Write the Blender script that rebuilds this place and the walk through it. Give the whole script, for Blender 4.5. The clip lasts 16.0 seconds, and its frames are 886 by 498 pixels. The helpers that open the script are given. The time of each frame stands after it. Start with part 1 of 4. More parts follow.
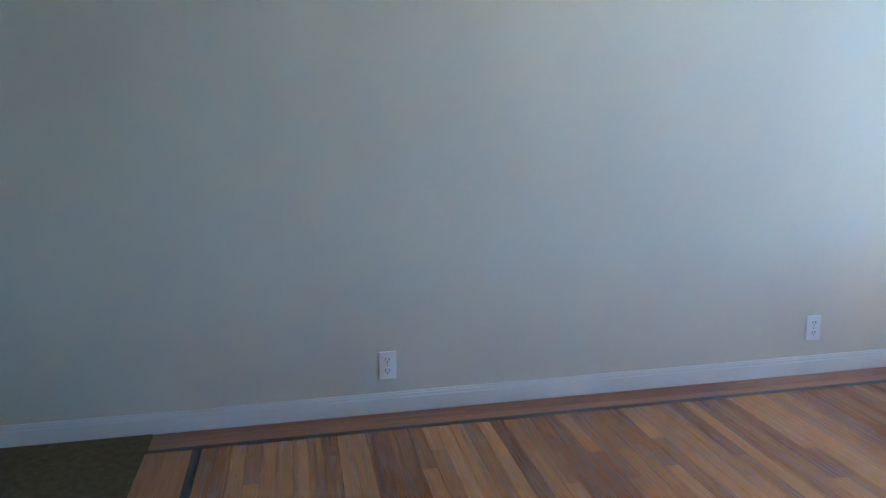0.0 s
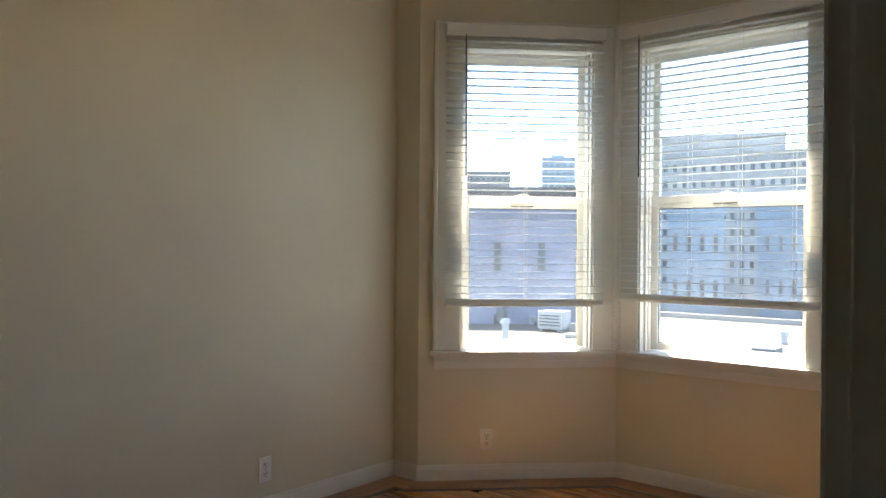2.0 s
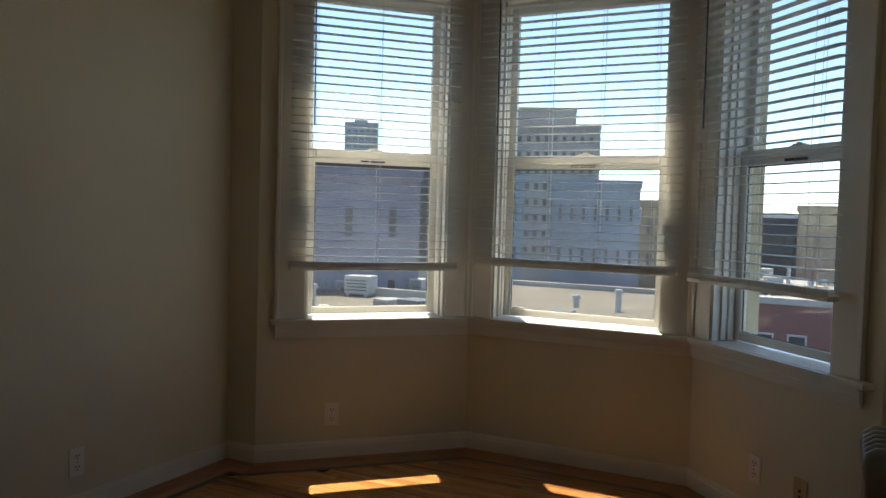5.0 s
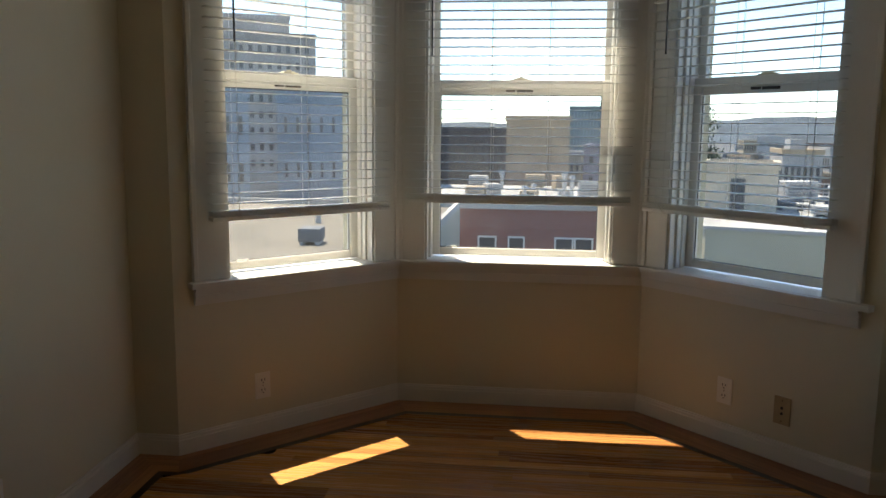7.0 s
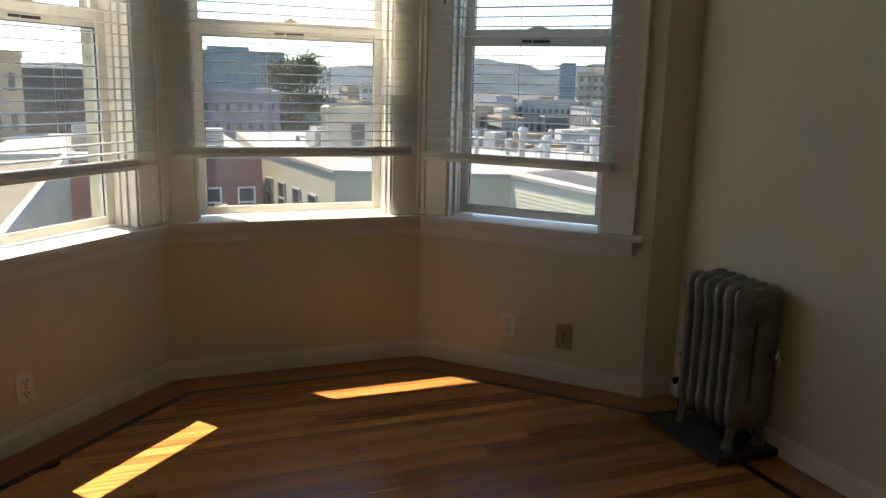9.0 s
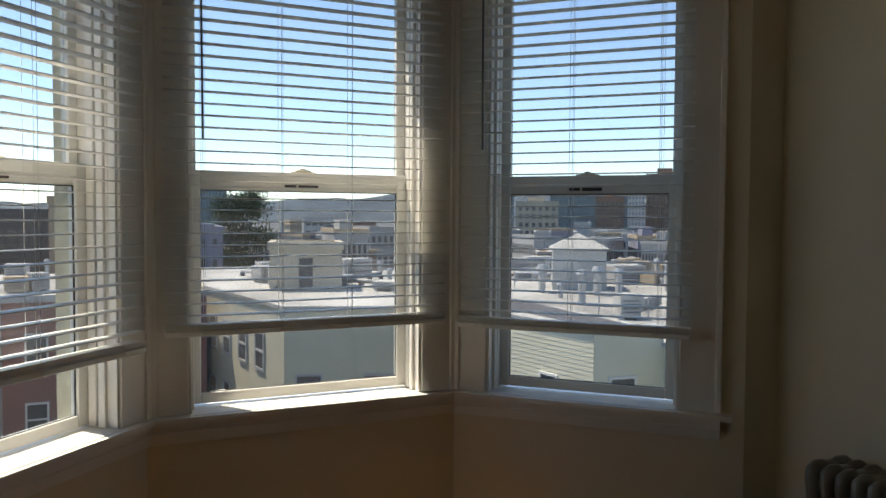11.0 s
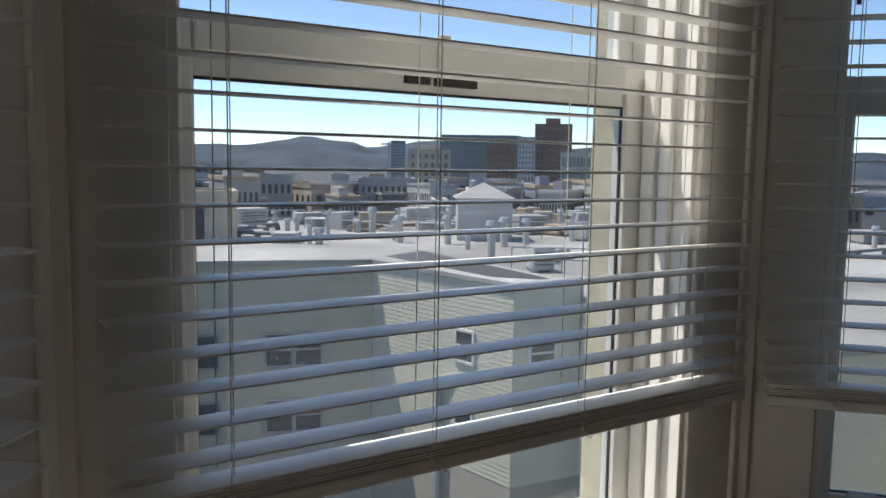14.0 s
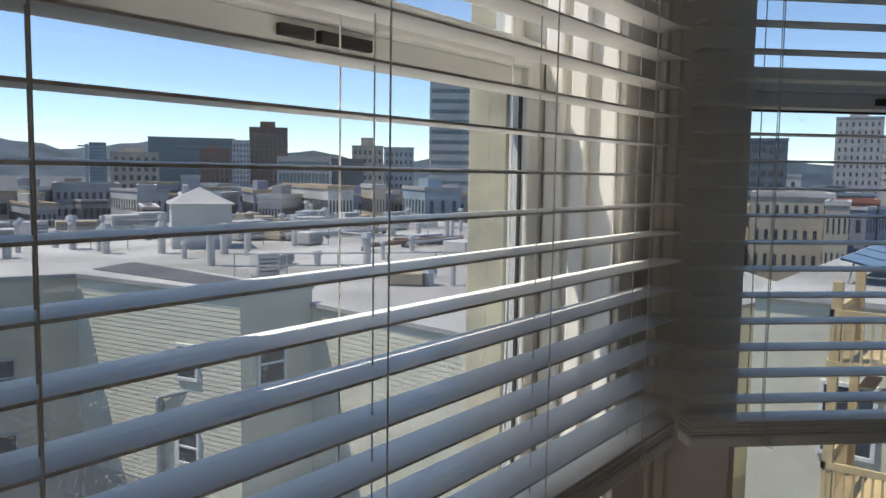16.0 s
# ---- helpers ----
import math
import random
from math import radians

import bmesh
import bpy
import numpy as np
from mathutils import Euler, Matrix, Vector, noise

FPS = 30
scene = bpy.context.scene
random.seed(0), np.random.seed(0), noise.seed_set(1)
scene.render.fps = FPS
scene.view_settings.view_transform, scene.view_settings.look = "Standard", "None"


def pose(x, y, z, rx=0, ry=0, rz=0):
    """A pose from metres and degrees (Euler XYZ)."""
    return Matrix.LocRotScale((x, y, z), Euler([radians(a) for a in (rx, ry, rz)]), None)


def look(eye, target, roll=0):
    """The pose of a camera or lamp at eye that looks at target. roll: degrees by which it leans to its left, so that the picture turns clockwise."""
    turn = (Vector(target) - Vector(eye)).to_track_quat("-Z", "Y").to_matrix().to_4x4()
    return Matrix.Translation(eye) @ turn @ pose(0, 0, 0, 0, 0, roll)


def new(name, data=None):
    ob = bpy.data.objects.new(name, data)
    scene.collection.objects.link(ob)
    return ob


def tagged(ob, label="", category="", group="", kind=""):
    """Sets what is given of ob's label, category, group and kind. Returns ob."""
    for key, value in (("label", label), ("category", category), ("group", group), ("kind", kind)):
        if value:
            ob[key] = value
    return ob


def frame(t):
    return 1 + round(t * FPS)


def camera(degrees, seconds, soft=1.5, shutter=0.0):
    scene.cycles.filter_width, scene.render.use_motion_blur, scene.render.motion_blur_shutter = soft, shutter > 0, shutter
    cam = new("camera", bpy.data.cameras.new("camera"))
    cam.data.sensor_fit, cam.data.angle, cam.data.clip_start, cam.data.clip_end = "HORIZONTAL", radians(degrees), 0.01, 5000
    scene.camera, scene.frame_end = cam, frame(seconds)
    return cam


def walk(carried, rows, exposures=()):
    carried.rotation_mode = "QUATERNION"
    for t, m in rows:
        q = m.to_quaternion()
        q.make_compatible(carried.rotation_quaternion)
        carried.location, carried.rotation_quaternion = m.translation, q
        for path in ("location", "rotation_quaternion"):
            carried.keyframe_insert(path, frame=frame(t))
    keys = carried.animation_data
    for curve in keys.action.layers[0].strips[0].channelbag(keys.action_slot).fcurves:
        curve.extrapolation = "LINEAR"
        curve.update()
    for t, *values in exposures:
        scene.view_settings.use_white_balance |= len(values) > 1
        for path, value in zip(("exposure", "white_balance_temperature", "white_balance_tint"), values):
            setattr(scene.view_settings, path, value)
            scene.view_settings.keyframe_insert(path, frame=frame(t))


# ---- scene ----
cam = camera(58.1, 16.0)
PATH = [
    (0, (3.325, 0.655, 1.295), (1.39, 1.020, 0.943), -0.8),
    (0.5, (3.337, 0.645, 1.28), (1.541, 1.477, 0.994), -0.3),
    (1, (3.34, 0.664, 1.328), (1.778, 1.887, 1.076), 0.2),
    (1.5, (3.276, 0.697, 1.346), (1.917, 2.109, 1.154), 0.4),
    (2, (3.293, 0.665, 1.341), (1.979, 2.172, 1.335), 0.4),
    (2.5, (3.289, 0.706, 1.34), (1.974, 2.18, 1.659), 0.2),
    (3, (3.289, 0.67, 1.336), (1.997, 2.09, 1.897), 0.1),
    (3.2, (3.309, 0.677, 1.336), (2.013, 2.083, 1.922), 0.2),
    (3.5, (3.298, 0.661, 1.344), (2.002, 2.093, 1.861), -0.5),
    (4, (3.201, 0.668, 1.38), (1.997, 2.253, 1.571), 0.2),
    (4.5, (3.012, 0.743, 1.331), (1.998, 2.467, 1.335), 1.3),
    (5, (2.866, 0.811, 1.304), (1.964, 2.594, 1.219), 1.6),
    (5.2, (2.754, 0.827, 1.3), (1.893, 2.627, 1.167), 1.7),
    (7.3, (1.537, 0.935, 1.386), (1.446, 2.911, 1.095), 0.4),
    (7.5, (1.469, 0.975, 1.369), (1.465, 2.955, 1.082), 0.4),
    (8, (1.265, 1.085, 1.378), (1.568, 3.041, 1.092), 1.0),
    (8.5, (1.044, 1.103, 1.388), (1.615, 2.99, 1.052), 1.1),
    (9, (0.886, 1.131, 1.379), (1.598, 2.956, 0.975), 1.5),
    (9.5, (0.908, 1.23, 1.367), (1.751, 3.031, 1.156), 1.5),
    (10, (0.828, 1.35, 1.407), (1.73, 3.135, 1.35), 1.2),
    (10.2, (0.777, 1.428, 1.425), (1.645, 3.229, 1.387), 0.5),
    (12.3, (0.726, 2.77, 1.498), (1.578, 4.569, 1.306), 0.8),
    (12.5, (0.728, 2.929, 1.474), (1.614, 4.711, 1.277), 1.1),
    (13, (0.752, 3.312, 1.446), (1.662, 5.076, 1.2), 1.3),
    (13.5, (0.802, 3.651, 1.452), (1.797, 5.368, 1.201), 0.8),
    (14, (0.888, 3.892, 1.455), (1.982, 5.556, 1.246), 0.9),
    (14.5, (0.922, 4.119, 1.452), (2.157, 5.681, 1.262), 0.9),
    (15, (0.920, 4.300, 1.452), (2.317, 5.720, 1.250), 1.3),
    (15.5, (0.925, 4.352, 1.450), (2.408, 5.689, 1.254), 1.3),
    (16, (0.972, 4.355, 1.445), (2.571, 5.542, 1.257), 0.9),
]
EXPOSURES = [(0, 4.75, 4600, 2), (0.5, 5.0, 4900, 3), (1, 4.55, 5800, 8), (1.5, 3.85, 6500, 8), (2, 3.35, 7000, 6), (3, 2.95, 7400, 6), (3.5, 2.85, 7500, 6),
             (4, 2.4, 7500, 8), (5, 1.75, 7300, 6), (7.5, 2.05, 7500, 8), (9, 2.15, 7900, 9), (10, 1.85, 7700, 8), (12.5, 1.0, 6700, 10), (14.5, 1.1, 6600, 10), (16, 1.0, 6600, 10)]
walk(cam, [(t, look(eye, target, roll)) for t, eye, target, roll in PATH], EXPOSURES)

# ---- world, sun, exposure ----
SUN_TO = Vector((-0.22, 0.30, 0.735)).normalized()
world = bpy.data.worlds.new("world")
scene.world = world
world.use_nodes = True
wn = world.node_tree
sky = wn.nodes.new("ShaderNodeTexSky")
sky.sky_type = 'NISHITA'
sky.sun_disc = False
sky.sun_elevation = math.asin(SUN_TO.z)
sky.sun_rotation = math.atan2(SUN_TO.x, SUN_TO.y)
sky.altitude = 1500
sky.air_density, sky.dust_density, sky.ozone_density = 0.85, 0.1, 3.0
wn.nodes["Background"].inputs[1].default_value = 0.145
wn.links.new(sky.outputs[0], wn.nodes["Background"].inputs[0])
sun = new("sun", bpy.data.lights.new("sun", 'SUN'))
sun.data.energy, sun.data.angle, sun.data.color = 3.4, radians(0.5), (1.0, 0.95, 0.87)
sun.matrix_world = look((0, 0, 30), Vector((0, 0, 30)) - SUN_TO)


# ---- materials ----
def material(name, color, rough=0.6, metal=0.0, vary=0.12, scale=6.0, bump=0.05, bump_scale=120.0,
             stretch=(1, 1, 1), color2=None, per_object=0.0, coat=0.0, spec=0.5):
    """A painted or natural surface: broad mottling, fine grain, slight relief, tone varied from piece to piece."""
    m = bpy.data.materials.new(name)
    m.use_nodes = True
    nt = m.node_tree
    b = nt.nodes["Principled BSDF"]
    b.inputs["Roughness"].default_value = rough
    b.inputs["Metallic"].default_value = metal
    b.inputs["Coat Weight"].default_value = coat
    b.inputs["Coat Roughness"].default_value = 0.2
    b.inputs["Specular IOR Level"].default_value = spec
    tc = nt.nodes.new("ShaderNodeTexCoord")
    mp = nt.nodes.new("ShaderNodeMapping")
    mp.inputs["Scale"].default_value = stretch
    nt.links.new(tc.outputs["Object"], mp.inputs[0])
    src = mp.outputs[0]
    info = nt.nodes.new("ShaderNodeObjectInfo")
    if per_object:
        ad = nt.nodes.new("ShaderNodeVectorMath")
        ad.operation = 'MULTIPLY_ADD'
        cb = nt.nodes.new("ShaderNodeCombineXYZ")
        for k in range(3):
            nt.links.new(info.outputs["Random"], cb.inputs[k])
        nt.links.new(cb.outputs[0], ad.inputs[0])
        ad.inputs[1].default_value = (31, 17, 23)
        nt.links.new(src, ad.inputs[2])
        src = ad.outputs[0]
    n1 = nt.nodes.new("ShaderNodeTexNoise")
    n1.inputs["Scale"].default_value = scale
    n1.inputs["Detail"].default_value = 5
    n2 = nt.nodes.new("ShaderNodeTexNoise")
    n2.inputs["Scale"].default_value = bump_scale
    n2.inputs["Detail"].default_value = 3
    nt.links.new(src, n1.inputs[0])
    nt.links.new(src, n2.inputs[0])
    mix = nt.nodes.new("ShaderNodeMix")
    mix.data_type = 'RGBA'
    c2 = color2 or tuple(c * (1 - 2.2 * vary) for c in color)
    mix.inputs[6].default_value = (*color, 1)
    mix.inputs[7].default_value = (*c2, 1)
    ramp = nt.nodes.new("ShaderNodeMapRange")
    ramp.inputs[1].default_value, ramp.inputs[2].default_value = 0.32, 0.68
    if per_object:
        sm = nt.nodes.new("ShaderNodeMath")
        sm.operation = 'MULTIPLY_ADD'
        sb = nt.nodes.new("ShaderNodeMath")
        sb.operation = 'SUBTRACT'
        nt.links.new(info.outputs["Random"], sb.inputs[0])
        sb.inputs[1].default_value = 0.5
        nt.links.new(sb.outputs[0], sm.inputs[0])
        sm.inputs[1].default_value = per_object
        nt.links.new(n1.outputs[0], sm.inputs[2])
        nt.links.new(sm.outputs[0], ramp.inputs[0])
    else:
        nt.links.new(n1.outputs[0], ramp.inputs[0])
    nt.links.new(ramp.outputs[0], mix.inputs[0])
    nt.links.new(mix.outputs[2], b.inputs["Base Color"])
    rr = nt.nodes.new("ShaderNodeMapRange")
    rr.inputs[3].default_value, rr.inputs[4].default_value = rough - 0.08, min(1, rough + 0.1)
    nt.links.new(n1.outputs[0], rr.inputs[0])
    nt.links.new(rr.outputs[0], b.inputs["Roughness"])
    if bump:
        bp = nt.nodes.new("ShaderNodeBump")
        bp.inputs["Strength"].default_value = bump
        bp.inputs["Distance"].default_value = 0.004
        nt.links.new(n2.outputs[0], bp.inputs["Height"])
        nt.links.new(bp.outputs[0], b.inputs["Normal"])
    return m


WALL = material("cream_wall_paint", (0.75, 0.695, 0.545), 0.55, vary=0.03, scale=1.6, bump=0.12, bump_scale=90)
CEIL = material("ceiling_paint", (0.84, 0.81, 0.76), 0.8, vary=0.03, scale=1.3, bump=0.1, bump_scale=70)
TRIM = material("white_trim_paint", (0.83, 0.805, 0.75), 0.35, vary=0.03, scale=3, bump=0.06, bump_scale=60)
VINYL = material("white_vinyl", (0.80, 0.79, 0.74), 0.3, vary=0.02, scale=4, bump=0.02)
BLINDM = material("blind_slat", (0.86, 0.845, 0.80), 0.4, vary=0.03, scale=5, bump=0.02)
CORDM = material("blind_cord", (0.75, 0.72, 0.66), 0.8, vary=0.05, scale=40)
WANDM = material("wand_plastic", (0.10, 0.10, 0.10), 0.25, vary=0.05)
PLATE = material("outlet_plastic", (0.88, 0.86, 0.82), 0.3, vary=0.02, bump=0)
ALMOND = material("almond_plastic", (0.48, 0.37, 0.22), 0.35, vary=0.04, bump=0)
SLOT = material("dark_slot", (0.05, 0.045, 0.04), 0.6, vary=0.05, bump=0)
OAK = material("fir_plank", (0.57, 0.275, 0.085), 0.26, vary=0.2, scale=7, bump=0.05, bump_scale=60,
               stretch=(0.35, 11, 11), color2=(0.21, 0.072, 0.018), per_object=0.36, coat=0.25)
BORDER = material("border_plank", (0.42, 0.18, 0.058), 0.3, vary=0.2, scale=8, bump=0.05, bump_scale=60,
                  stretch=(0.5, 9, 9), color2=(0.25, 0.092, 0.028), per_object=0.4, coat=0.2)
INLAY = material("walnut_inlay", (0.016, 0.008, 0.005), 0.3, vary=0.2, scale=20, coat=0.2)
CARPET = material("olive_carpet", (0.17, 0.13, 0.07), 0.95, vary=0.15, scale=30, bump=0.8, bump_scale=350, spec=0.1)
IRON = material("silver_painted_iron", (0.27, 0.275, 0.26), 0.36, metal=0.3, vary=0.12, scale=14, bump=0.12, bump_scale=80)
TRAYM = material("dark_tray", (0.07, 0.08, 0.085), 0.45, metal=0.3, vary=0.15, scale=10)
CHROME = material("nickel", (0.7, 0.69, 0.65), 0.22, metal=1.0, vary=0.05)
BRONZE = material("dark_bronze", (0.035, 0.026, 0.02), 0.35, metal=0.7, vary=0.15, scale=12)
CREAM_EXT = material("flaking_cream_paint", (0.66, 0.60, 0.42), 0.75, vary=0.15, scale=14, bump=0.6, bump_scale=40,
                     color2=(0.42, 0.38, 0.28))
SASHLOCK = material("cream_plastic", (0.72, 0.66, 0.5), 0.35, vary=0.03)


def glass_material(name, dust, grain, low, high):
    """Window glass with a grey tint that dims the view out, and dust that catches the sun in patches."""
    m = bpy.data.materials.new(name)
    m.use_nodes = True
    nt = m.node_tree
    nt.nodes.remove(nt.nodes["Principled BSDF"])
    out = nt.nodes["Material Output"]
    tr = nt.nodes.new("ShaderNodeBsdfTransparent")
    # tint added to darken the outdoors against the room, not the glass's own colour
    tr.inputs[0].default_value = (0.79, 0.80, 0.795, 1)
    gl = nt.nodes.new("ShaderNodeBsdfGlossy")
    gl.inputs["Roughness"].default_value = 0.02
    fr = nt.nodes.new("ShaderNodeLayerWeight")
    pw = nt.nodes.new("ShaderNodeMath")
    pw.operation = 'POWER'
    pw.inputs[1].default_value = 5.0
    nt.links.new(fr.outputs["Facing"], pw.inputs[0])
    fm = nt.nodes.new("ShaderNodeMath")
    fm.operation = 'MULTIPLY_ADD'
    fm.inputs[1].default_value, fm.inputs[2].default_value = 0.6, 0.03
    nt.links.new(pw.outputs[0], fm.inputs[0])
    mx = nt.nodes.new("ShaderNodeMixShader")
    nt.links.new(fm.outputs[0], mx.inputs[0])
    nt.links.new(tr.outputs[0], mx.inputs[1])
    nt.links.new(gl.outputs[0], mx.inputs[2])
    df = nt.nodes.new("ShaderNodeBsdfTranslucent")
    df.inputs[0].default_value = (0.75, 0.74, 0.70, 1)
    tc = nt.nodes.new("ShaderNodeTexCoord")
    no = nt.nodes.new("ShaderNodeTexNoise")
    no.inputs["Scale"].default_value = grain
    no.inputs["Detail"].default_value = 8
    no.inputs["Roughness"].default_value = 0.75
    no2 = nt.nodes.new("ShaderNodeTexNoise")
    no2.inputs["Scale"].default_value = 2.2
    nt.links.new(tc.outputs["Object"], no.inputs[0])
    nt.links.new(tc.outputs["Object"], no2.inputs[0])
    r1 = nt.nodes.new("ShaderNodeMapRange")
    r1.inputs[1].default_value, r1.inputs[2].default_value = 0.54, 0.72
    r1.inputs[3].default_value, r1.inputs[4].default_value = 0.0, dust
    nt.links.new(no.outputs[0], r1.inputs[0])
    r2 = nt.nodes.new("ShaderNodeMapRange")
    r2.inputs[1].default_value, r2.inputs[2].default_value = low, high
    nt.links.new(no2.outputs[0], r2.inputs[0])
    mu = nt.nodes.new("ShaderNodeMath")
    mu.operation = 'MULTIPLY'
    nt.links.new(r1.outputs[0], mu.inputs[0])
    nt.links.new(r2.outputs[0], mu.inputs[1])
    ad = nt.nodes.new("ShaderNodeMath")
    ad.operation = 'ADD'
    ad.inputs[1].default_value = 0.012
    nt.links.new(mu.outputs[0], ad.inputs[0])
    m2 = nt.nodes.new("ShaderNodeMixShader")
    nt.links.new(ad.outputs[0], m2.inputs[0])
    nt.links.new(mx.outputs[0], m2.inputs[1])
    nt.links.new(df.outputs[0], m2.inputs[2])
    nt.links.new(m2.outputs[0], out.inputs[0])
    return m


GLASS = glass_material("window_glass", 0.22, 55, 0.40, 0.62)
DUSTY = glass_material("dusty_window_glass", 0.40, 240, 0.46, 0.60)


def lamp_glass():
    """Amber alabaster glass lit from within."""
    m = bpy.data.materials.new("amber_alabaster")
    m.use_nodes = True
    nt = m.node_tree
    b = nt.nodes["Principled BSDF"]
    b.inputs["Roughness"].default_value = 0.25
    tc = nt.nodes.new("ShaderNodeTexCoord")
    no = nt.nodes.new("ShaderNodeTexNoise")
    no.inputs["Scale"].default_value = 9
    no.inputs["Detail"].default_value = 4
    nt.links.new(tc.outputs["Object"], no.inputs[0])
    cr = nt.nodes.new("ShaderNodeValToRGB")
    cr.color_ramp.elements[0].position, cr.color_ramp.elements[0].color = 0.36, (0.75, 0.22, 0.02, 1)
    cr.color_ramp.elements[1].position, cr.color_ramp.elements[1].color = 0.64, (1.0, 0.62, 0.2, 1)
    nt.links.new(no.outputs[0], cr.inputs[0])
    nt.links.new(cr.outputs[0], b.inputs["Base Color"])
    nt.links.new(cr.outputs[0], b.inputs["Emission Color"])
    b.inputs["Emission Strength"].default_value = 0.27
    return m


AMBER = lamp_glass()


# ---- mesh helpers ----
def add_box(bm, x0, x1, y0, y1, z0, z1, bevel=0.0):
    vs = [bm.verts.new((x, y, z)) for z in (z0, z1) for x, y in ((x0, y0), (x1, y0), (x1, y1), (x0, y1))]
    fs = [bm.faces.new([vs[i] for i in q]) for q in
          ((3, 2, 1, 0), (4, 5, 6, 7), (0, 1, 5, 4), (1, 2, 6, 5), (2, 3, 7, 6), (3, 0, 4, 7))]
    if bevel:
        es = {e for f in fs for e in f.edges}
        bmesh.ops.bevel(bm, geom=list(es), offset=bevel, segments=2, affect='EDGES', profile=0.5)


def add_tube(bm, p0, p1, r0, r1=None, n=12):
    p0, p1 = Vector(p0), Vector(p1)
    q = (p1 - p0).to_track_quat('Z', 'Y').to_matrix()
    r1 = r0 if r1 is None else r1
    rings = []
    for p, r in ((p0, r0), (p1, r1)):
        rings.append([bm.verts.new(p + q @ Vector((r * math.cos(2 * math.pi * k / n), r * math.sin(2 * math.pi * k / n), 0))) for k in range(n)])
    for k in range(n):
        bm.faces.new((rings[0][k], rings[0][(k + 1) % n], rings[1][(k + 1) % n], rings[1][k]))
    bm.faces.new(rings[0][::-1])
    bm.faces.new(rings[1])


def add_lathe(bm, profile, n=32, center=(0, 0, 0)):
    """Turns (radius, height) pairs round the z axis."""
    rings = []
    for r, z in profile:
        rings.append([bm.verts.new((center[0] + r * math.cos(2 * math.pi * k / n), center[1] + r * math.sin(2 * math.pi * k / n), center[2] + z)) for k in range(n)])
    for a, b in zip(rings, rings[1:]):
        for k in range(n):
            bm.faces.new((a[k], a[(k + 1) % n], b[(k + 1) % n], b[k]))


def add_prism(bm, pts, z0, z1):
    lo = [bm.verts.new((x, y, z0)) for x, y in pts]
    hi = [bm.verts.new((x, y, z1)) for x, y in pts]
    bm.faces.new(lo[::-1])
    bm.faces.new(hi)
    n = len(pts)
    for k in range(n):
        bm.faces.new((lo[k], lo[(k + 1) % n], hi[(k + 1) % n], hi[k]))


def finish(name, bm, mat, parent=None, m=None, smooth=False):
    bmesh.ops.recalc_face_normals(bm, faces=bm.faces)
    me = bpy.data.meshes.new(name)
    bm.to_mesh(me)
    bm.free()
    me.materials.append(mat)
    if smooth:
        for p in me.polygons:
            p.use_smooth = True
    ob = new(name, me)
    if parent:
        ob.parent = parent
    if m is not None:
        ob.matrix_basis = m
    return ob


def offset_line(pts, d):
    """The polyline moved by d to its right-hand side, with mitred corners."""
    out = []
    for i, p in enumerate(pts):
        p = Vector(p)
        dirs = []
        if i > 0:
            dirs.append((p - Vector(pts[i - 1])).normalized())
        if i < len(pts) - 1:
            dirs.append((Vector(pts[i + 1]) - p).normalized())
        ns = [Vector((v.y, -v.x)) for v in dirs]
        if len(ns) == 1:
            q = p + ns[0] * d
        else:
            h = (ns[0] + ns[1]).normalized()
            q = p + h * (d / h.dot(ns[0]))
        out.append((q.x, q.y))
    return out


def add_band(bm, pts, d0, d1, z0, z1):
    """A strip that follows the polyline, from offset d0 to d1 and from z0 to z1."""
    a, b = offset_line(pts, d0), offset_line(pts, d1)
    for i in range(len(pts) - 1):
        add_prism(bm, [a[i], a[i + 1], b[i + 1], b[i]], z0, z1)


# ---- plan ----
W, YR, YB, HC = 3.172, 4.017, 4.857, 2.814
XL0, XL1, XR1, XR0 = 0.188, 0.992, 2.215, 3.004
DOOR0, DOOR1, DOORH = 0.30, 1.175, 2.05
SKEW = 0.022


def west(y):
    """The face of the west wall, which runs slightly out of square."""
    return SKEW * (YR - y)


ROOM = [(west(-2.6), -2.6), (0, YR), (XL0, YR), (XL1, YB), (XR1, YB), (XR0, YR), (W, YR), (W, DOOR1 + 0.09)]
BAY = [(XL0, YR), (XL1, YB), (XR1, YB), (XR0, YR)]
SILL, HEAD = 0.745, 2.49
T = 0.20


def panel(p, q):
    p, q = Vector(p), Vector(q)
    return pose(p.x, p.y, 0, 0, 0, math.degrees(math.atan2(q.y - p.y, q.x - p.x))), (q - p).length


PANELS = [(*panel(BAY[0], BAY[1]), 0.240, 1.012), (*panel(BAY[1], BAY[2]), 0.142, 1.066), (*panel(BAY[2], BAY[3]), 0.147, 0.919)]


def structure(name, bm, mat, label, m=None):
    return tagged(finish(name, bm, mat, None, m), label, name.rstrip("_0123456789").split("_")[0], kind="structure")


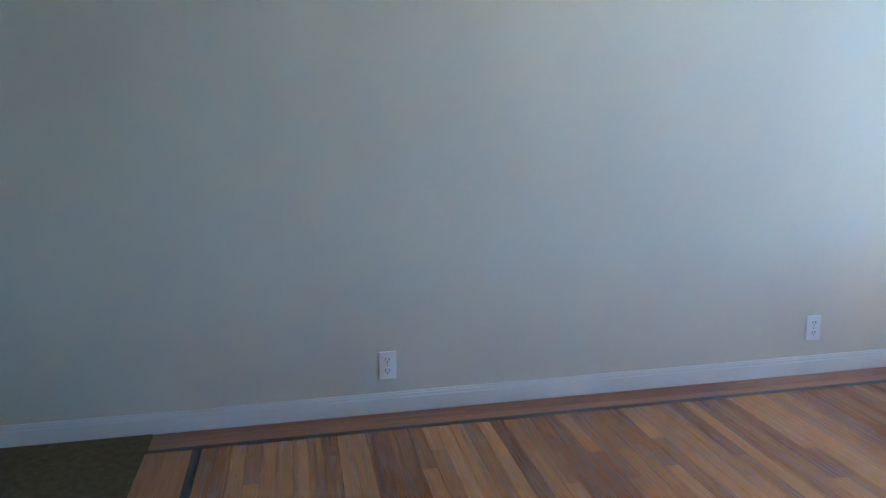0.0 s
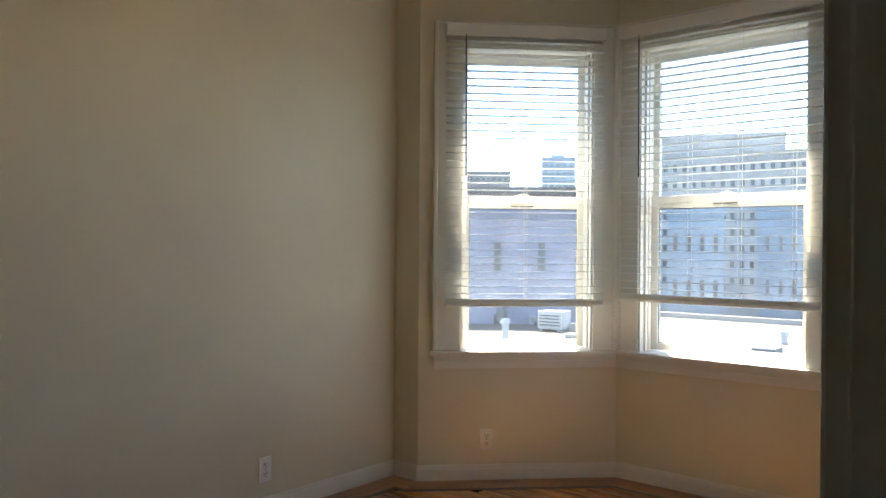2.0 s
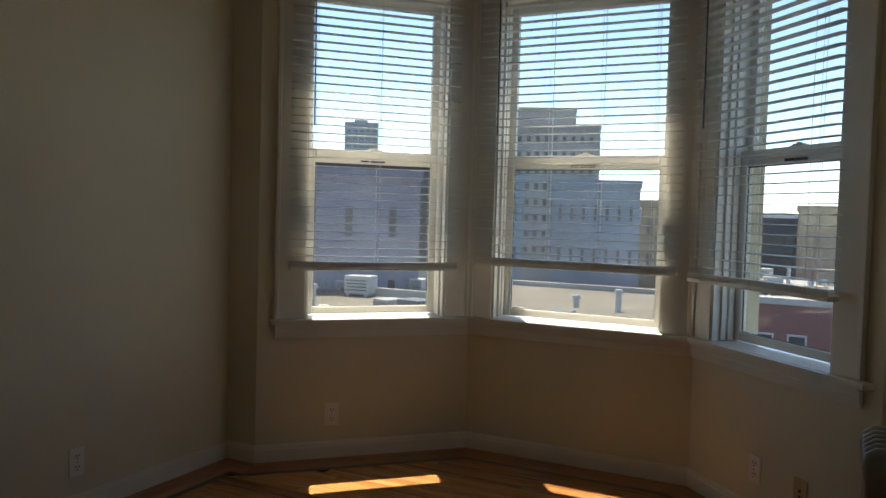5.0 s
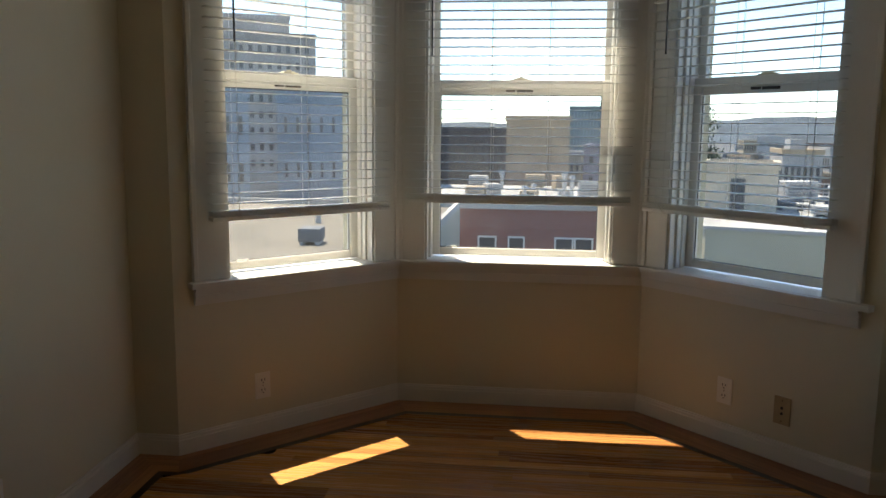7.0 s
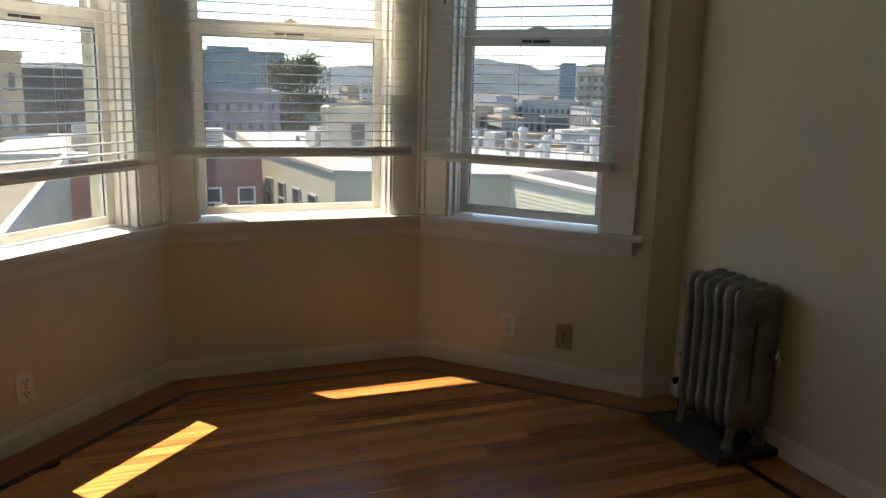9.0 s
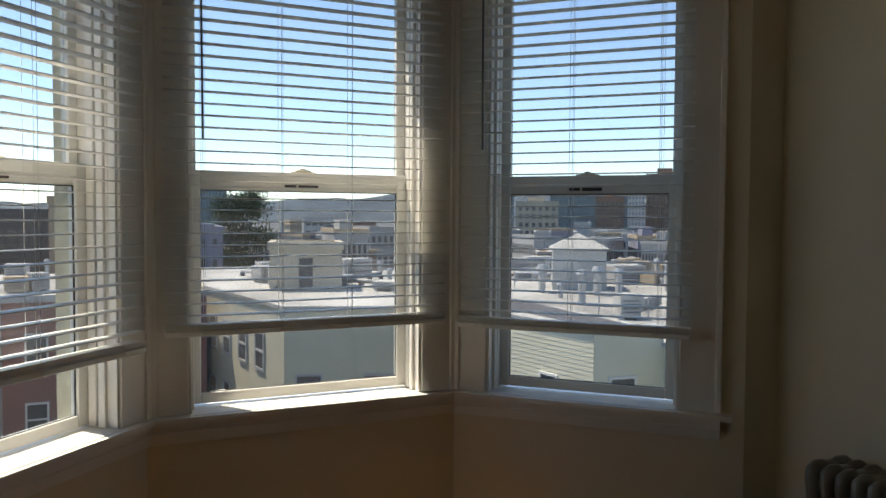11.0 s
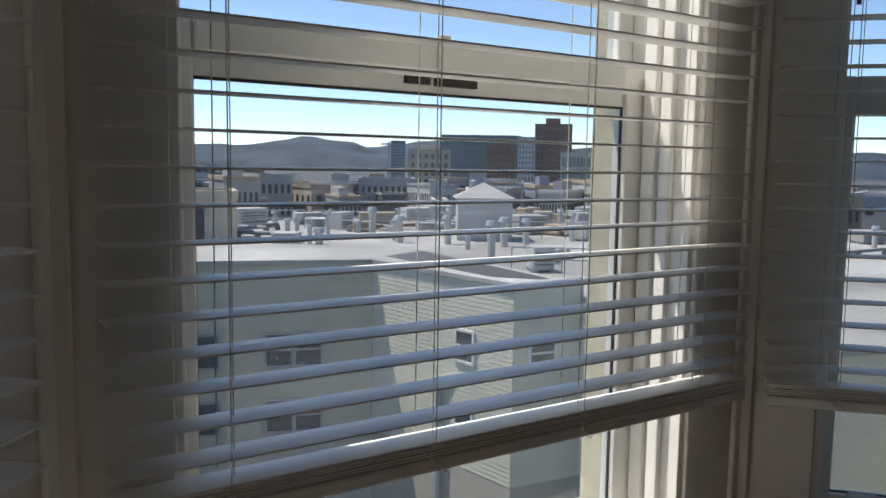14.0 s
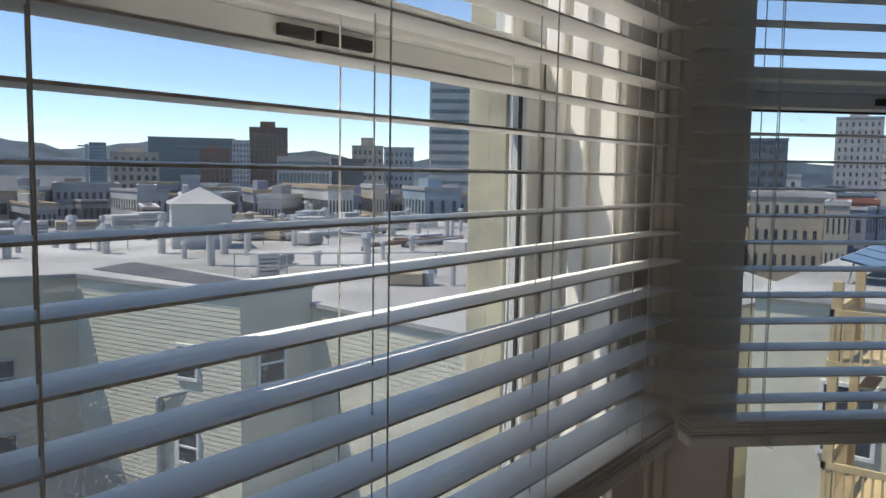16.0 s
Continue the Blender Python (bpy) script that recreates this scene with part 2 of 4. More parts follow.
# walls
bm = bmesh.new()
add_prism(bm, [(-0.15, -2.75), (west(-2.75), -2.75), (0, YR), (0, YR + 0.2), (-0.15, YR + 0.2)], 0, HC)
structure("wall_west", bm, WALL, "smooth cream painted plaster wall beside the bay")
bm = bmesh.new()
add_box(bm, 0, XL0, YR, YR + 0.2, 0, HC)
add_box(bm, XR0, W, YR, YR + 0.2, 0, HC)
structure("wall_north", bm, WALL, "narrow cream wall returns on both sides of the bay")
bm = bmesh.new()
add_box(bm, W, W + 0.13, DOOR1, YR + 0.2, 0, HC)
add_box(bm, W, W + 0.13, -2.6, DOOR0, 0, HC)
add_box(bm, W, W + 0.13, DOOR0, DOOR1, DOORH, HC)
structure("wall_east", bm, WALL, "cream painted plaster wall with a doorway and radiator")
bm = bmesh.new()
add_box(bm, west(-2.6), 4.7, -2.75, -2.6, 0, HC)
add_box(bm, 4.7, 4.85, -2.75, 2.6, 0, HC)
add_box(bm, W + 0.13, 4.7, 2.45, 2.6, 0, HC)
structure("wall_south", bm, WALL, "cream walls that close the hall and back")
for i, (m, n, a, b) in enumerate(PANELS):
    bm = bmesh.new()
    add_box(bm, 0, n, 0, T, 0, SILL - 0.03)
    add_box(bm, 0, a, 0, T, SILL - 0.03, HC)
    add_box(bm, b, n, 0, T, SILL - 0.03, HC)
    add_box(bm, a, b, 0, T, HEAD, HC)
    structure(f"wall_bay_{i + 1}", bm, WALL, "cream bay wall pierced by a sash window", m)
# corner fillers outside the bay
for k, c in enumerate(BAY[1:3]):
    bm = bmesh.new()
    add_tube(bm, (c[0], c[1] + 0.105, 0), (c[0], c[1] + 0.105, HC), 0.1, n=16)
    structure(f"wall_corner_{k + 1}", bm, CREAM_EXT, "cream outer corner post of the bay")
# ceiling
bm = bmesh.new()
add_prism(bm, [(-0.15, -2.75), (-0.15, YR + 0.2)] + offset_line(BAY, -T)[1:3] + [(W + 0.13, YR + 0.2), (W + 0.13, 2.6), (4.85, 2.6), (4.85, -2.75)], HC, HC + 0.15)
tagged(finish("ceiling", bm, CEIL), "plain off-white painted plaster ceiling", "ceiling", kind="structure")

# baseboard, in three steps
bm = bmesh.new()
for d, z0, z1 in ((0.018, 0.001, 0.066), (0.0135, 0.066, 0.080), (0.008, 0.080, 0.088)):
    add_band(bm, ROOM, 0.0, d, z0, z1)
tagged(finish("baseboard", bm, TRIM), "white painted moulded wooden baseboard", "baseboard", kind="structure")

# stool and apron that run round the bay
SPATH = [tuple(Vector(BAY[0]).lerp(Vector(BAY[1]), 0.055)), BAY[1], BAY[2], tuple(Vector(BAY[3]).lerp(Vector(BAY[2]), 0.035))]
APATH = [tuple(Vector(BAY[0]).lerp(Vector(BAY[1]), 0.075)), BAY[1], BAY[2], tuple(Vector(BAY[3]).lerp(Vector(BAY[2]), 0.075))]
bm = bmesh.new()
add_band(bm, SPATH, 0.0, 0.050, SILL - 0.022, SILL - 0.003)
add_band(bm, SPATH, 0.0, 0.045, SILL - 0.027, SILL - 0.022)
add_band(bm, APATH, 0.0, 0.030, SILL - 0.040, SILL - 0.027)
add_band(bm, APATH, 0.0, 0.020, SILL - 0.088, SILL - 0.040)
add_band(bm, APATH, 0.0, 0.015, SILL - 0.102, SILL - 0.088)
add_band(bm, APATH, 0.0, 0.026, SILL - 0.066, SILL - 0.060)
tagged(finish("trim_sill", bm, TRIM), "white painted window stool and moulded apron", "trim", kind="structure")

# doorway lining and casing
bm = bmesh.new()
add_box(bm, W - 0.002, W + 0.132, DOOR1 - 0.018, DOOR1 - 0.0005, 0, DOORH - 0.02, 0.002)
add_box(bm, W - 0.002, W + 0.132, DOOR0 + 0.0005, DOOR0 + 0.018, 0, DOORH - 0.02, 0.002)
add_box(bm, W - 0.002, W + 0.132, DOOR0, DOOR1, DOORH - 0.02, DOORH, 0.002)
for x0, x1 in ((W - 0.02, W - 0.0005), (W + 0.1305, W + 0.15)):
    add_box(bm, x0, x1, DOOR1 - 0.012, DOOR1 + 0.085, 0, DOORH + 0.08, 0.004)
    add_box(bm, x0, x1, DOOR0 - 0.085, DOOR0 + 0.012, 0, DOORH + 0.08, 0.004)
    add_box(bm, x0 - 0.001, x1 + 0.001, DOOR0 - 0.085, DOOR1 + 0.085, DOORH - 0.012, DOORH + 0.085, 0.004)
add_box(bm, W + 0.05, W + 0.085, DOOR1 - 0.03, DOOR1 - 0.018, 0, DOORH - 0.02, 0.002)
tagged(finish("trim_doorway", bm, TRIM), "painted wooden jamb and casing of the doorway", "trim", kind="structure")


# ---- windows ----
def window(i, m, n, a, b):
    base = tagged(new(f"window_{i}"), "white vinyl double-hung sash window with painted casing", "window", kind="structure")
    base.matrix_basis = m
    s0, s1 = 0.105, 0.140
    # casing boards with a raised outer band
    lo = 0.085 if i == 1 else 0.012
    hi = n - (0.085 if i == 3 else 0.012)
    bm = bmesh.new()
    add_box(bm, lo, a - 0.001, -0.018, -0.0005, SILL, HEAD + 0.135, 0.003)
    add_box(bm, b + 0.001, hi, -0.018, -0.0005, SILL, HEAD + 0.135, 0.003)
    add_box(bm, a - 0.001, b + 0.001, -0.018, -0.0005, HEAD + 0.001, HEAD + 0.135, 0.003)
    add_box(bm, lo - 0.004, lo + 0.018, -0.027, -0.0005, SILL, HEAD + 0.147, 0.004)
    add_box(bm, hi - 0.018, hi + 0.004, -0.027, -0.0005, SILL, HEAD + 0.147, 0.004)
    add_box(bm, lo + 0.018, hi - 0.018, -0.026, -0.0005, HEAD + 0.130, HEAD + 0.147, 0.003)
    finish("casing", bm, TRIM, base)
    # lining of the opening and the stops
    bm = bmesh.new()
    for u0, u1 in ((a + 0.0005, a + 0.012), (b - 0.012, b - 0.0005)):
        add_box(bm, u0, u1, -0.010, 0.17, SILL, HEAD - 0.001, 0.002)
    add_box(bm, a + 0.012, b - 0.012, -0.010, 0.17, HEAD - 0.016, HEAD - 0.001, 0.002)
    for u0, u1 in ((a + 0.012, a + 0.026), (b - 0.026, b - 0.012)):
        add_box(bm, u0, u1, 0.030, 0.056, SILL + 0.004, HEAD - 0.016, 0.003)
        add_box(bm, u0, u1, 0.068, 0.100, SILL + 0.004, HEAD - 0.016, 0.004)
    add_box(bm, a + 0.026, b - 0.026, 0.068, 0.100, HEAD - 0.032, HEAD - 0.016, 0.003)
    finish("lining", bm, TRIM, base)
    bm = bmesh.new()
    add_box(bm, a + 0.0005, b - 0.0005, -0.03, T + 0.06, SILL - 0.026, SILL, 0.003)
    finish("sill", bm, TRIM, base)
    # outer frame and weathered outside casing
    bm = bmesh.new()
    for u0, u1 in ((a - 0.09, a + 0.016), (b - 0.016, b + 0.09)):
        add_box(bm, u0, u1, T + 0.001, T + 0.045, SILL - 0.03, HEAD + 0.09, 0.004)
    add_box(bm, a + 0.016, b - 0.016, T + 0.001, T + 0.045, HEAD - 0.016, HEAD + 0.09, 0.004)
    for u0, u1 in ((a + 0.0008, a + 0.020), (b - 0.020, b - 0.0008)):
        add_box(bm, u0, u1, 0.171, T + 0.001, SILL + 0.001, HEAD - 0.016)
    finish("outside_casing", bm, CREAM_EXT, base)
    g0, g1, gz0, gz1 = a + 0.062, b - 0.062, SILL + 0.048, 1.568
    mz = 1.642
    # lower sash, in front
    bm = bmesh.new()
    add_box(bm, a + 0.014, g0, s0, s1, SILL + 0.008, mz, 0.004)
    add_box(bm, g1, b - 0.014, s0, s1, SILL + 0.008, mz, 0.004)
    add_box(bm, g0, g1, s0 + 0.001, s1 - 0.001, SILL + 0.008, gz0, 0.004)
    add_box(bm, g0, g1, s0 - 0.006, s1 - 0.001, mz - 0.042, mz - 0.001, 0.004)
    add_box(bm, g0, g1, s0 + 0.012, s1 - 0.002, gz1, mz - 0.042, 0.002)
    finish("lower_sash", bm, VINYL, base)
    bm = bmesh.new()
    add_box(bm, g0, g1, s0 + 0.016, s0 + 0.020, gz0, gz1)
    p = finish("pane", bm, DUSTY if i < 3 else GLASS, base)
    p.visible_shadow = False
    # dark glazing gasket
    bm = bmesh.new()
    for u0, u1, z0, z1 in ((g0, g0 + 0.003, gz0, gz1), (g1 - 0.003, g1, gz0, gz1), (g0 + 0.003, g1 - 0.003, gz0, gz0 + 0.003), (g0 + 0.003, g1 - 0.003, gz1 - 0.004, gz1)):
        add_box(bm, u0, u1, s0 + 0.011, s0 + 0.016, z0, z1)
    add_box(bm, a + 0.0125, a + 0.0138, s0 + 0.004, s1, SILL + 0.01, mz)
    add_box(bm, b - 0.0138, b - 0.0125, s0 + 0.004, s1, SILL + 0.01, mz)
    finish("gasket", bm, SLOT, base)
    # upper sash, behind
    q0, q1 = s1 + 0.002, s1 + 0.034
    bm = bmesh.new()
    add_box(bm, a + 0.013, a + 0.052, q0, q1, 1.598, HEAD - 0.017, 0.004)
    add_box(bm, b - 0.052, b - 0.013, q0, q1, 1.598, HEAD - 0.017, 0.004)
    add_box(bm, a + 0.052, b - 0.052, q0 + 0.001, q1 - 0.001, 1.598, 1.635, 0.003)
    add_box(bm, a + 0.052, b - 0.052, q0 + 0.001, q1 - 0.001, HEAD - 0.068, HEAD - 0.017, 0.004)
    finish("upper_sash", bm, VINYL, base)
    bm = bmesh.new()
    add_box(bm, a + 0.052, b - 0.052, q0 + 0.014, q0 + 0.018, 1.635, HEAD - 0.068)
    p = finish("pane", bm, GLASS, base)
    p.visible_shadow = False
    # lock on the meeting rail, black vent strip, lift
    c = (a + b) / 2
    bm = bmesh.new()
    add_box(bm, c - 0.030, c + 0.030, s0 + 0.002, s0 + 0.030, mz - 0.001, mz + 0.010, 0.003)
    add_box(bm, c - 0.048, c + 0.048, s0 + 0.004, s0 + 0.026, mz - 0.002, mz + 0.004, 0.002)
    add_tube(bm, (c, s0 + 0.014, mz + 0.010), (c, s0 + 0.014, mz + 0.016), 0.012, n=14)
    finish("lock", bm, SASHLOCK, base)
    bm = bmesh.new()
    add_box(bm, c - 0.075, c - 0.030, s0 + 0.003, s0 + 0.012, mz - 0.062, mz - 0.050, 0.001)
    add_box(bm, c - 0.020, c + 0.060, s0 + 0.003, s0 + 0.012, mz - 0.063, mz - 0.050, 0.001)
    finish("vent_strip", bm, SLOT, base)
    bm = bmesh.new()
    w = g0 + 0.035
    add_tube(bm, (w, s0 - 0.010, gz0 + 0.008), (w + 0.05, s0 - 0.010, gz0 + 0.008), 0.003, n=8)
    add_tube(bm, (w, s0 - 0.010, gz0 + 0.008), (w - 0.004, s0 + 0.001, gz0 - 0.003), 0.003, n=8)
    add_tube(bm, (w + 0.05, s0 - 0.010, gz0 + 0.008), (w + 0.054, s0 + 0.001, gz0 - 0.003), 0.003, n=8)
    finish("lift", bm, VINYL, base)
    return base


for i, p in enumerate(PANELS):
    window(i + 1, *p)


# ---- blinds ----
def slat_mesh(length):
    bm = bmesh.new()
    prof = [(-0.025, 0.0), (-0.0125, 0.0010), (0, 0.0014), (0.0125, 0.0010), (0.025, 0.0)]
    rings = []
    for u in (0, length):
        up = [bm.verts.new((u, v, z + 0.0012)) for v, z in prof]
        dn = [bm.verts.new((u, v, z - 0.0012)) for v, z in reversed(prof)]
        rings.append(up + dn)
    k = len(rings[0])
    for j in range(k):
        bm.faces.new((rings[0][j], rings[0][(j + 1) % k], rings[1][(j + 1) % k], rings[1][j]))
    bm.faces.new(rings[0])
    bm.faces.new(rings[1][::-1])
    bmesh.ops.recalc_face_normals(bm, faces=bm.faces)
    me = bpy.data.meshes.new("slat")
    bm.to_mesh(me)
    bm.free()
    me.materials.append(BLINDM)
    return me


def blind(m, u0, u1, rail, ladders, wand_end, label):
    base = tagged(new("window_blind"), label, "blind", group="blinds in the bay")
    base.matrix_basis = m
    v, n = -0.058, u1 - u0
    bm = bmesh.new()
    add_box(bm, u0 - 0.004, u1 + 0.004, v - 0.034, v - 0.024, 2.530, 2.600, 0.003)
    add_box(bm, u0 - 0.004, u0 + 0.004, v - 0.024, v + 0.028, 2.532, 2.600, 0.001)
    add_box(bm, u1 - 0.004, u1 + 0.004, v - 0.024, v + 0.028, 2.532, 2.600, 0.001)
    finish("valance", bm, BLINDM, base)
    bm = bmesh.new()
    add_box(bm, u0 + 0.006, u1 - 0.006, v - 0.022, v + 0.024, 2.538, 2.588, 0.002)
    finish("headrail", bm, BLINDM, base)
    me = slat_mesh(n)
    step, z, k = 0.0422, rail + 0.062, 0
    while z < 2.522:
        s = new("slat", me)
        s.parent = base
        s.matrix_basis = pose(u0 + random.uniform(-0.001, 0.001), v, z, random.uniform(-0.9, 0.9) + 0.6, random.uniform(-0.06, 0.06), 0)
        z += step
    # gathered slats lying on the rail
    for k in range(5):
        s = new("slat", me)
        s.parent = base
        s.matrix_basis = pose(u0 + random.uniform(-0.003, 0.003), v, rail + 0.014 + 0.0042 * k, random.uniform(-1, 1), random.uniform(-0.1, 0.1), 0)
    bm = bmesh.new()
    add_box(bm, u0, u1, v - 0.026, v + 0.026, rail - 0.010, rail + 0.010, 0.004)
    finish("bottom_rail", bm, BLINDM, base)
    bm = bmesh.new()
    for f in ladders:
        u = u0 + f * n
        for dv in (-0.0275, 0.0275):
            add_tube(bm, (u, v + dv, rail), (u, v + dv, 2.54), 0.0009, n=5)
        add_tube(bm, (u + 0.012, v, rail), (u + 0.012, v, 2.54), 0.0008, n=5)
        # slack loops of the ladder at the gathered slats
        for q in range(3):
            c = Vector((u + 0.006 * q - 0.006, v - 0.030, rail + 0.022 - 0.012 * q))
            last = None
            for j in range(9):
                t = j / 8 * 2 * math.pi
                pt = c + Vector((0.014 * math.cos(t + q), -0.004 * math.sin(t), 0.011 * math.sin(t)))
                if last:
                    add_tube(bm, last, pt, 0.0009, n=4)
                last = pt
    finish("cord", bm, CORDM, base)
    bm = bmesh.new()
    uw = u0 + 0.115 * n
    add_tube(bm, (uw, v - 0.040, 2.51), (uw + 0.004, v - 0.042, wand_end), 0.0042, n=8)
    add_tube(bm, (uw, v - 0.040, 2.54), (uw, v - 0.040, 2.51), 0.002, n=6)
    finish("wand", bm, WANDM, base)
    return base


blind(PANELS[0][0], 0.148, 1.060, 1.012, (0.13, 0.5, 0.87), 1.74, "white horizontal slat blind, slats open, half lowered")
blind(PANELS[1][0], 0.055, 1.142, 1.048, (0.12, 0.38, 0.63, 0.88), 1.74, "white horizontal slat blind, slats open over window")
blind(PANELS[2][0], 0.045, 0.960, 1.030, (0.13, 0.5, 0.87), 1.74, "white horizontal slat blind, slats open, raised above sill")


# ---- outlets ----
def outlet(m, mat, jack=False):
    base = tagged(new("wall_jack" if jack else "wall_outlet"), "almond plastic cable wall plate above the baseboard" if jack else "white plastic duplex wall outlet above the baseboard", "outlet",
                  group="" if jack else "wall outlets")
    base.matrix_basis = m
    bm = bmesh.new()
    add_box(bm, -0.038, 0.038, -0.006, -0.0003, -0.061, 0.061, 0.0025)
    finish("plate", bm, mat, base)
    if jack:
        bm = bmesh.new()
        for z in (0.012, -0.012):
            add_tube(bm, (0, -0.006, z), (0, -0.009, z), 0.006, n=10)
        finish("socket", bm, SLOT, base)
    else:
        for z in (0.024, -0.024):
            bm = bmesh.new()
            add_tube(bm, (0, -0.0055, z), (0, -0.0085, z), 0.0175, n=20)
            finish("receptacle", bm, mat, base)
            bm = bmesh.new()
            add_box(bm, -0.009, -0.006, -0.0098, -0.0083, z - 0.001, z + 0.009)
            add_box(bm, 0.006, 0.009, -0.0098, -0.0083, z - 0.001, z + 0.009)
            add_tube(bm, (0, -0.0083, z - 0.009), (0, -0.0098, z - 0.009), 0.003, n=8)
            finish("slot", bm, SLOT, base)
    for z in ((0.045, -0.045) if jack else (0,)):
        bm = bmesh.new()
        add_tube(bm, (0, -0.0055, z), (0, -0.0075, z), 0.003, n=8)
        finish("screw", bm, CHROME, base)
    return base


outlet(pose(west(1.02), 1.02, 0.21, 0, 0, 91.26), PLATE)
outlet(pose(west(3.078), 3.078, 0.226, 0, 0, 91.26), PLATE)
outlet(PANELS[0][0] @ pose(0.396, 0, 0.230), PLATE)
outlet(PANELS[2][0] @ pose(0.495, 0, 0.238), PLATE)
outlet(PANELS[2][0] @ pose(0.775, 0, 0.225), ALMOND, True)


# ---- ceiling lamp ----
def ceiling_lamp(x, y):
    base = tagged(new("ceiling_lamp"), "lit amber alabaster flush ceiling lamp with dark bronze rim", "lamp")
    base.matrix_basis = pose(x, y, HC)
    bm = bmesh.new()
    add_lathe(bm, [(0.001, -0.002), (0.172, -0.002), (0.176, -0.012), (0.170, -0.024), (0.158, -0.030), (0.160, -0.040), (0.152, -0.050), (0.140, -0.052), (0.132, -0.046)], 48)
    finish("rim", bm, BRONZE, base, smooth=True)
    bm = bmesh.new()
    add_lathe(bm, [(0.138 * math.cos(t), -0.044 - 0.085 * math.sin(t)) for t in [k * math.pi / 2 / 12 for k in range(13)]], 48)
    finish("bowl", bm, AMBER, base, smooth=True)
    bm = bmesh.new()
    add_lathe(bm, [(0.001, -0.148), (0.008, -0.146), (0.011, -0.139), (0.015, -0.133), (0.014, -0.127), (0.001, -0.124)], 16)
    finish("finial", bm, BRONZE, base, smooth=True)


ceiling_lamp(1.50, 2.33)
glow = new("lamp_light", bpy.data.lights.new("lamp_light", 'POINT'))
glow.data.energy, glow.data.color, glow.data.shadow_soft_size = 0.45, (1.0, 0.74, 0.45), 0.06
glow.location = (1.50, 2.33, HC - 0.20)


# ---- radiator ----
def radiator(x0, x1, y0, y1, n):
    base = tagged(new("radiator"), "silver-grey painted cast-iron column radiator on a tray", "radiator")
    base.matrix_basis = pose((x0 + x1) / 2, (y0 + y1) / 2, 0)
    d, step = x1 - x0, (y1 - y0) / n
    top, low = 0.672, 0.105
    bm = bmesh.new()
    hx = d / 2
    t = step * 0.40
    # front and back columns swell at top and foot; a slot runs between them
    def loop(cx, w):
        zs = [low, low + 0.03, low + 0.09, 0.20, 0.42, top - 0.11, top - 0.06, top - 0.02, top]
        ws = [0.55, 0.85, 1.0, 0.90, 0.90, 0.92, 1.12, 1.0, 0.45]
        rings = []
        for z, k in zip(zs, ws):
            ring = []
            for j in range(14):
                a = 2 * math.pi * j / 14
                ring.append(bm.verts.new((cx + w * k * math.copysign(abs(math.cos(a)) ** 0.7, math.cos(a)), t * min(1, k) * math.copysign(abs(math.sin(a)) ** 0.8, math.sin(a)), z)))
            rings.append(ring)
        for p, q in zip(rings, rings[1:]):
            for j in range(14):
                bm.faces.new((p[j], p[(j + 1) % 14], q[(j + 1) % 14], q[j]))
        bm.faces.new(rings[0][::-1])
        bm.faces.new(rings[-1])
    loop(-hx + 0.052, 0.050)
    loop(hx - 0.058, 0.056)
    # bridges above and below the slot, and the thin web
    add_box(bm, -hx + 0.05, hx - 0.05, -t * 0.92, t * 0.92, top - 0.135, top - 0.008, 0.010)
    add_box(bm, -hx + 0.05, hx - 0.05, -t * 0.92, t * 0.92, low + 0.005, low + 0.115, 0.010)
    sec = finish("section", bm, IRON, base, smooth=True)
    me = sec.data
    for k in range(n):
        o = sec if k == 0 else new("section", me)
        o.parent = base
        o.matrix_basis = pose(0, -(y1 - y0) / 2 + step * (k + 0.5), 0)
    for z in (top - 0.07, low + 0.06):
        bm = bmesh.new()
        add_tube(bm, (0.0, -(y1 - y0) / 2 - 0.004, z), (0.0, (y1 - y0) / 2 + 0.004, z), 0.030, n=18)
        add_tube(bm, (0.0, -(y1 - y0) / 2 - 0.012, z), (0.0, -(y1 - y0) / 2, z), 0.020, n=6)
        finish("hub", bm, IRON, base)
    for y in (-(y1 - y0) / 2 + step * 0.5, (y1 - y0) / 2 - step * 0.5):
        for x in (-hx + 0.045, hx - 0.05):
            bm = bmesh.new()
            add_tube(bm, (x, y, low + 0.04), (x - 0.012 * (1 if x < 0 else -1), y, 0.055), 0.022, 0.017, n=12)
            add_tube(bm, (x - 0.012 * (1 if x < 0 else -1), y, 0.056), (x - 0.014 * (1 if x < 0 else -1), y, 0.030), 0.020, 0.026, n=12)
            finish("leg", bm, IRON, base)
    bm = bmesh.new()
    yy = -(y1 - y0) / 2 - 0.004
    add_tube(bm, (hx - 0.045, yy + 0.012, 0.40), (hx - 0.045, yy - 0.020, 0.40), 0.007, n=10)
    add_lathe(bm, [(0.001, -0.036), (0.012, -0.032), (0.015, -0.012), (0.015, 0.010), (0.010, 0.022), (0.004, 0.036), (0.001, 0.040)], 14, (hx - 0.045, yy - 0.030, 0.40))
    finish("air_vent", bm, CHROME, base, smooth=True)
    bm = bmesh.new()
    yv = (y1 - y0) / 2
    add_tube(bm, (0, yv, low + 0.06), (0, yv + 0.07, low + 0.06), 0.016, n=10)
    add_tube(bm, (0, yv + 0.07, 0.001), (0, yv + 0.07, low + 0.13), 0.018, n=12)
    add_tube(bm, (-0.05, yv + 0.07, low + 0.06), (0, yv + 0.07, low + 0.06), 0.015, n=10)
    finish("valve", bm, BRONZE, base)
    bm = bmesh.new()
    add_tube(bm, (0, yv + 0.07, low + 0.13), (0, yv + 0.07, low + 0.17), 0.008, n=8)
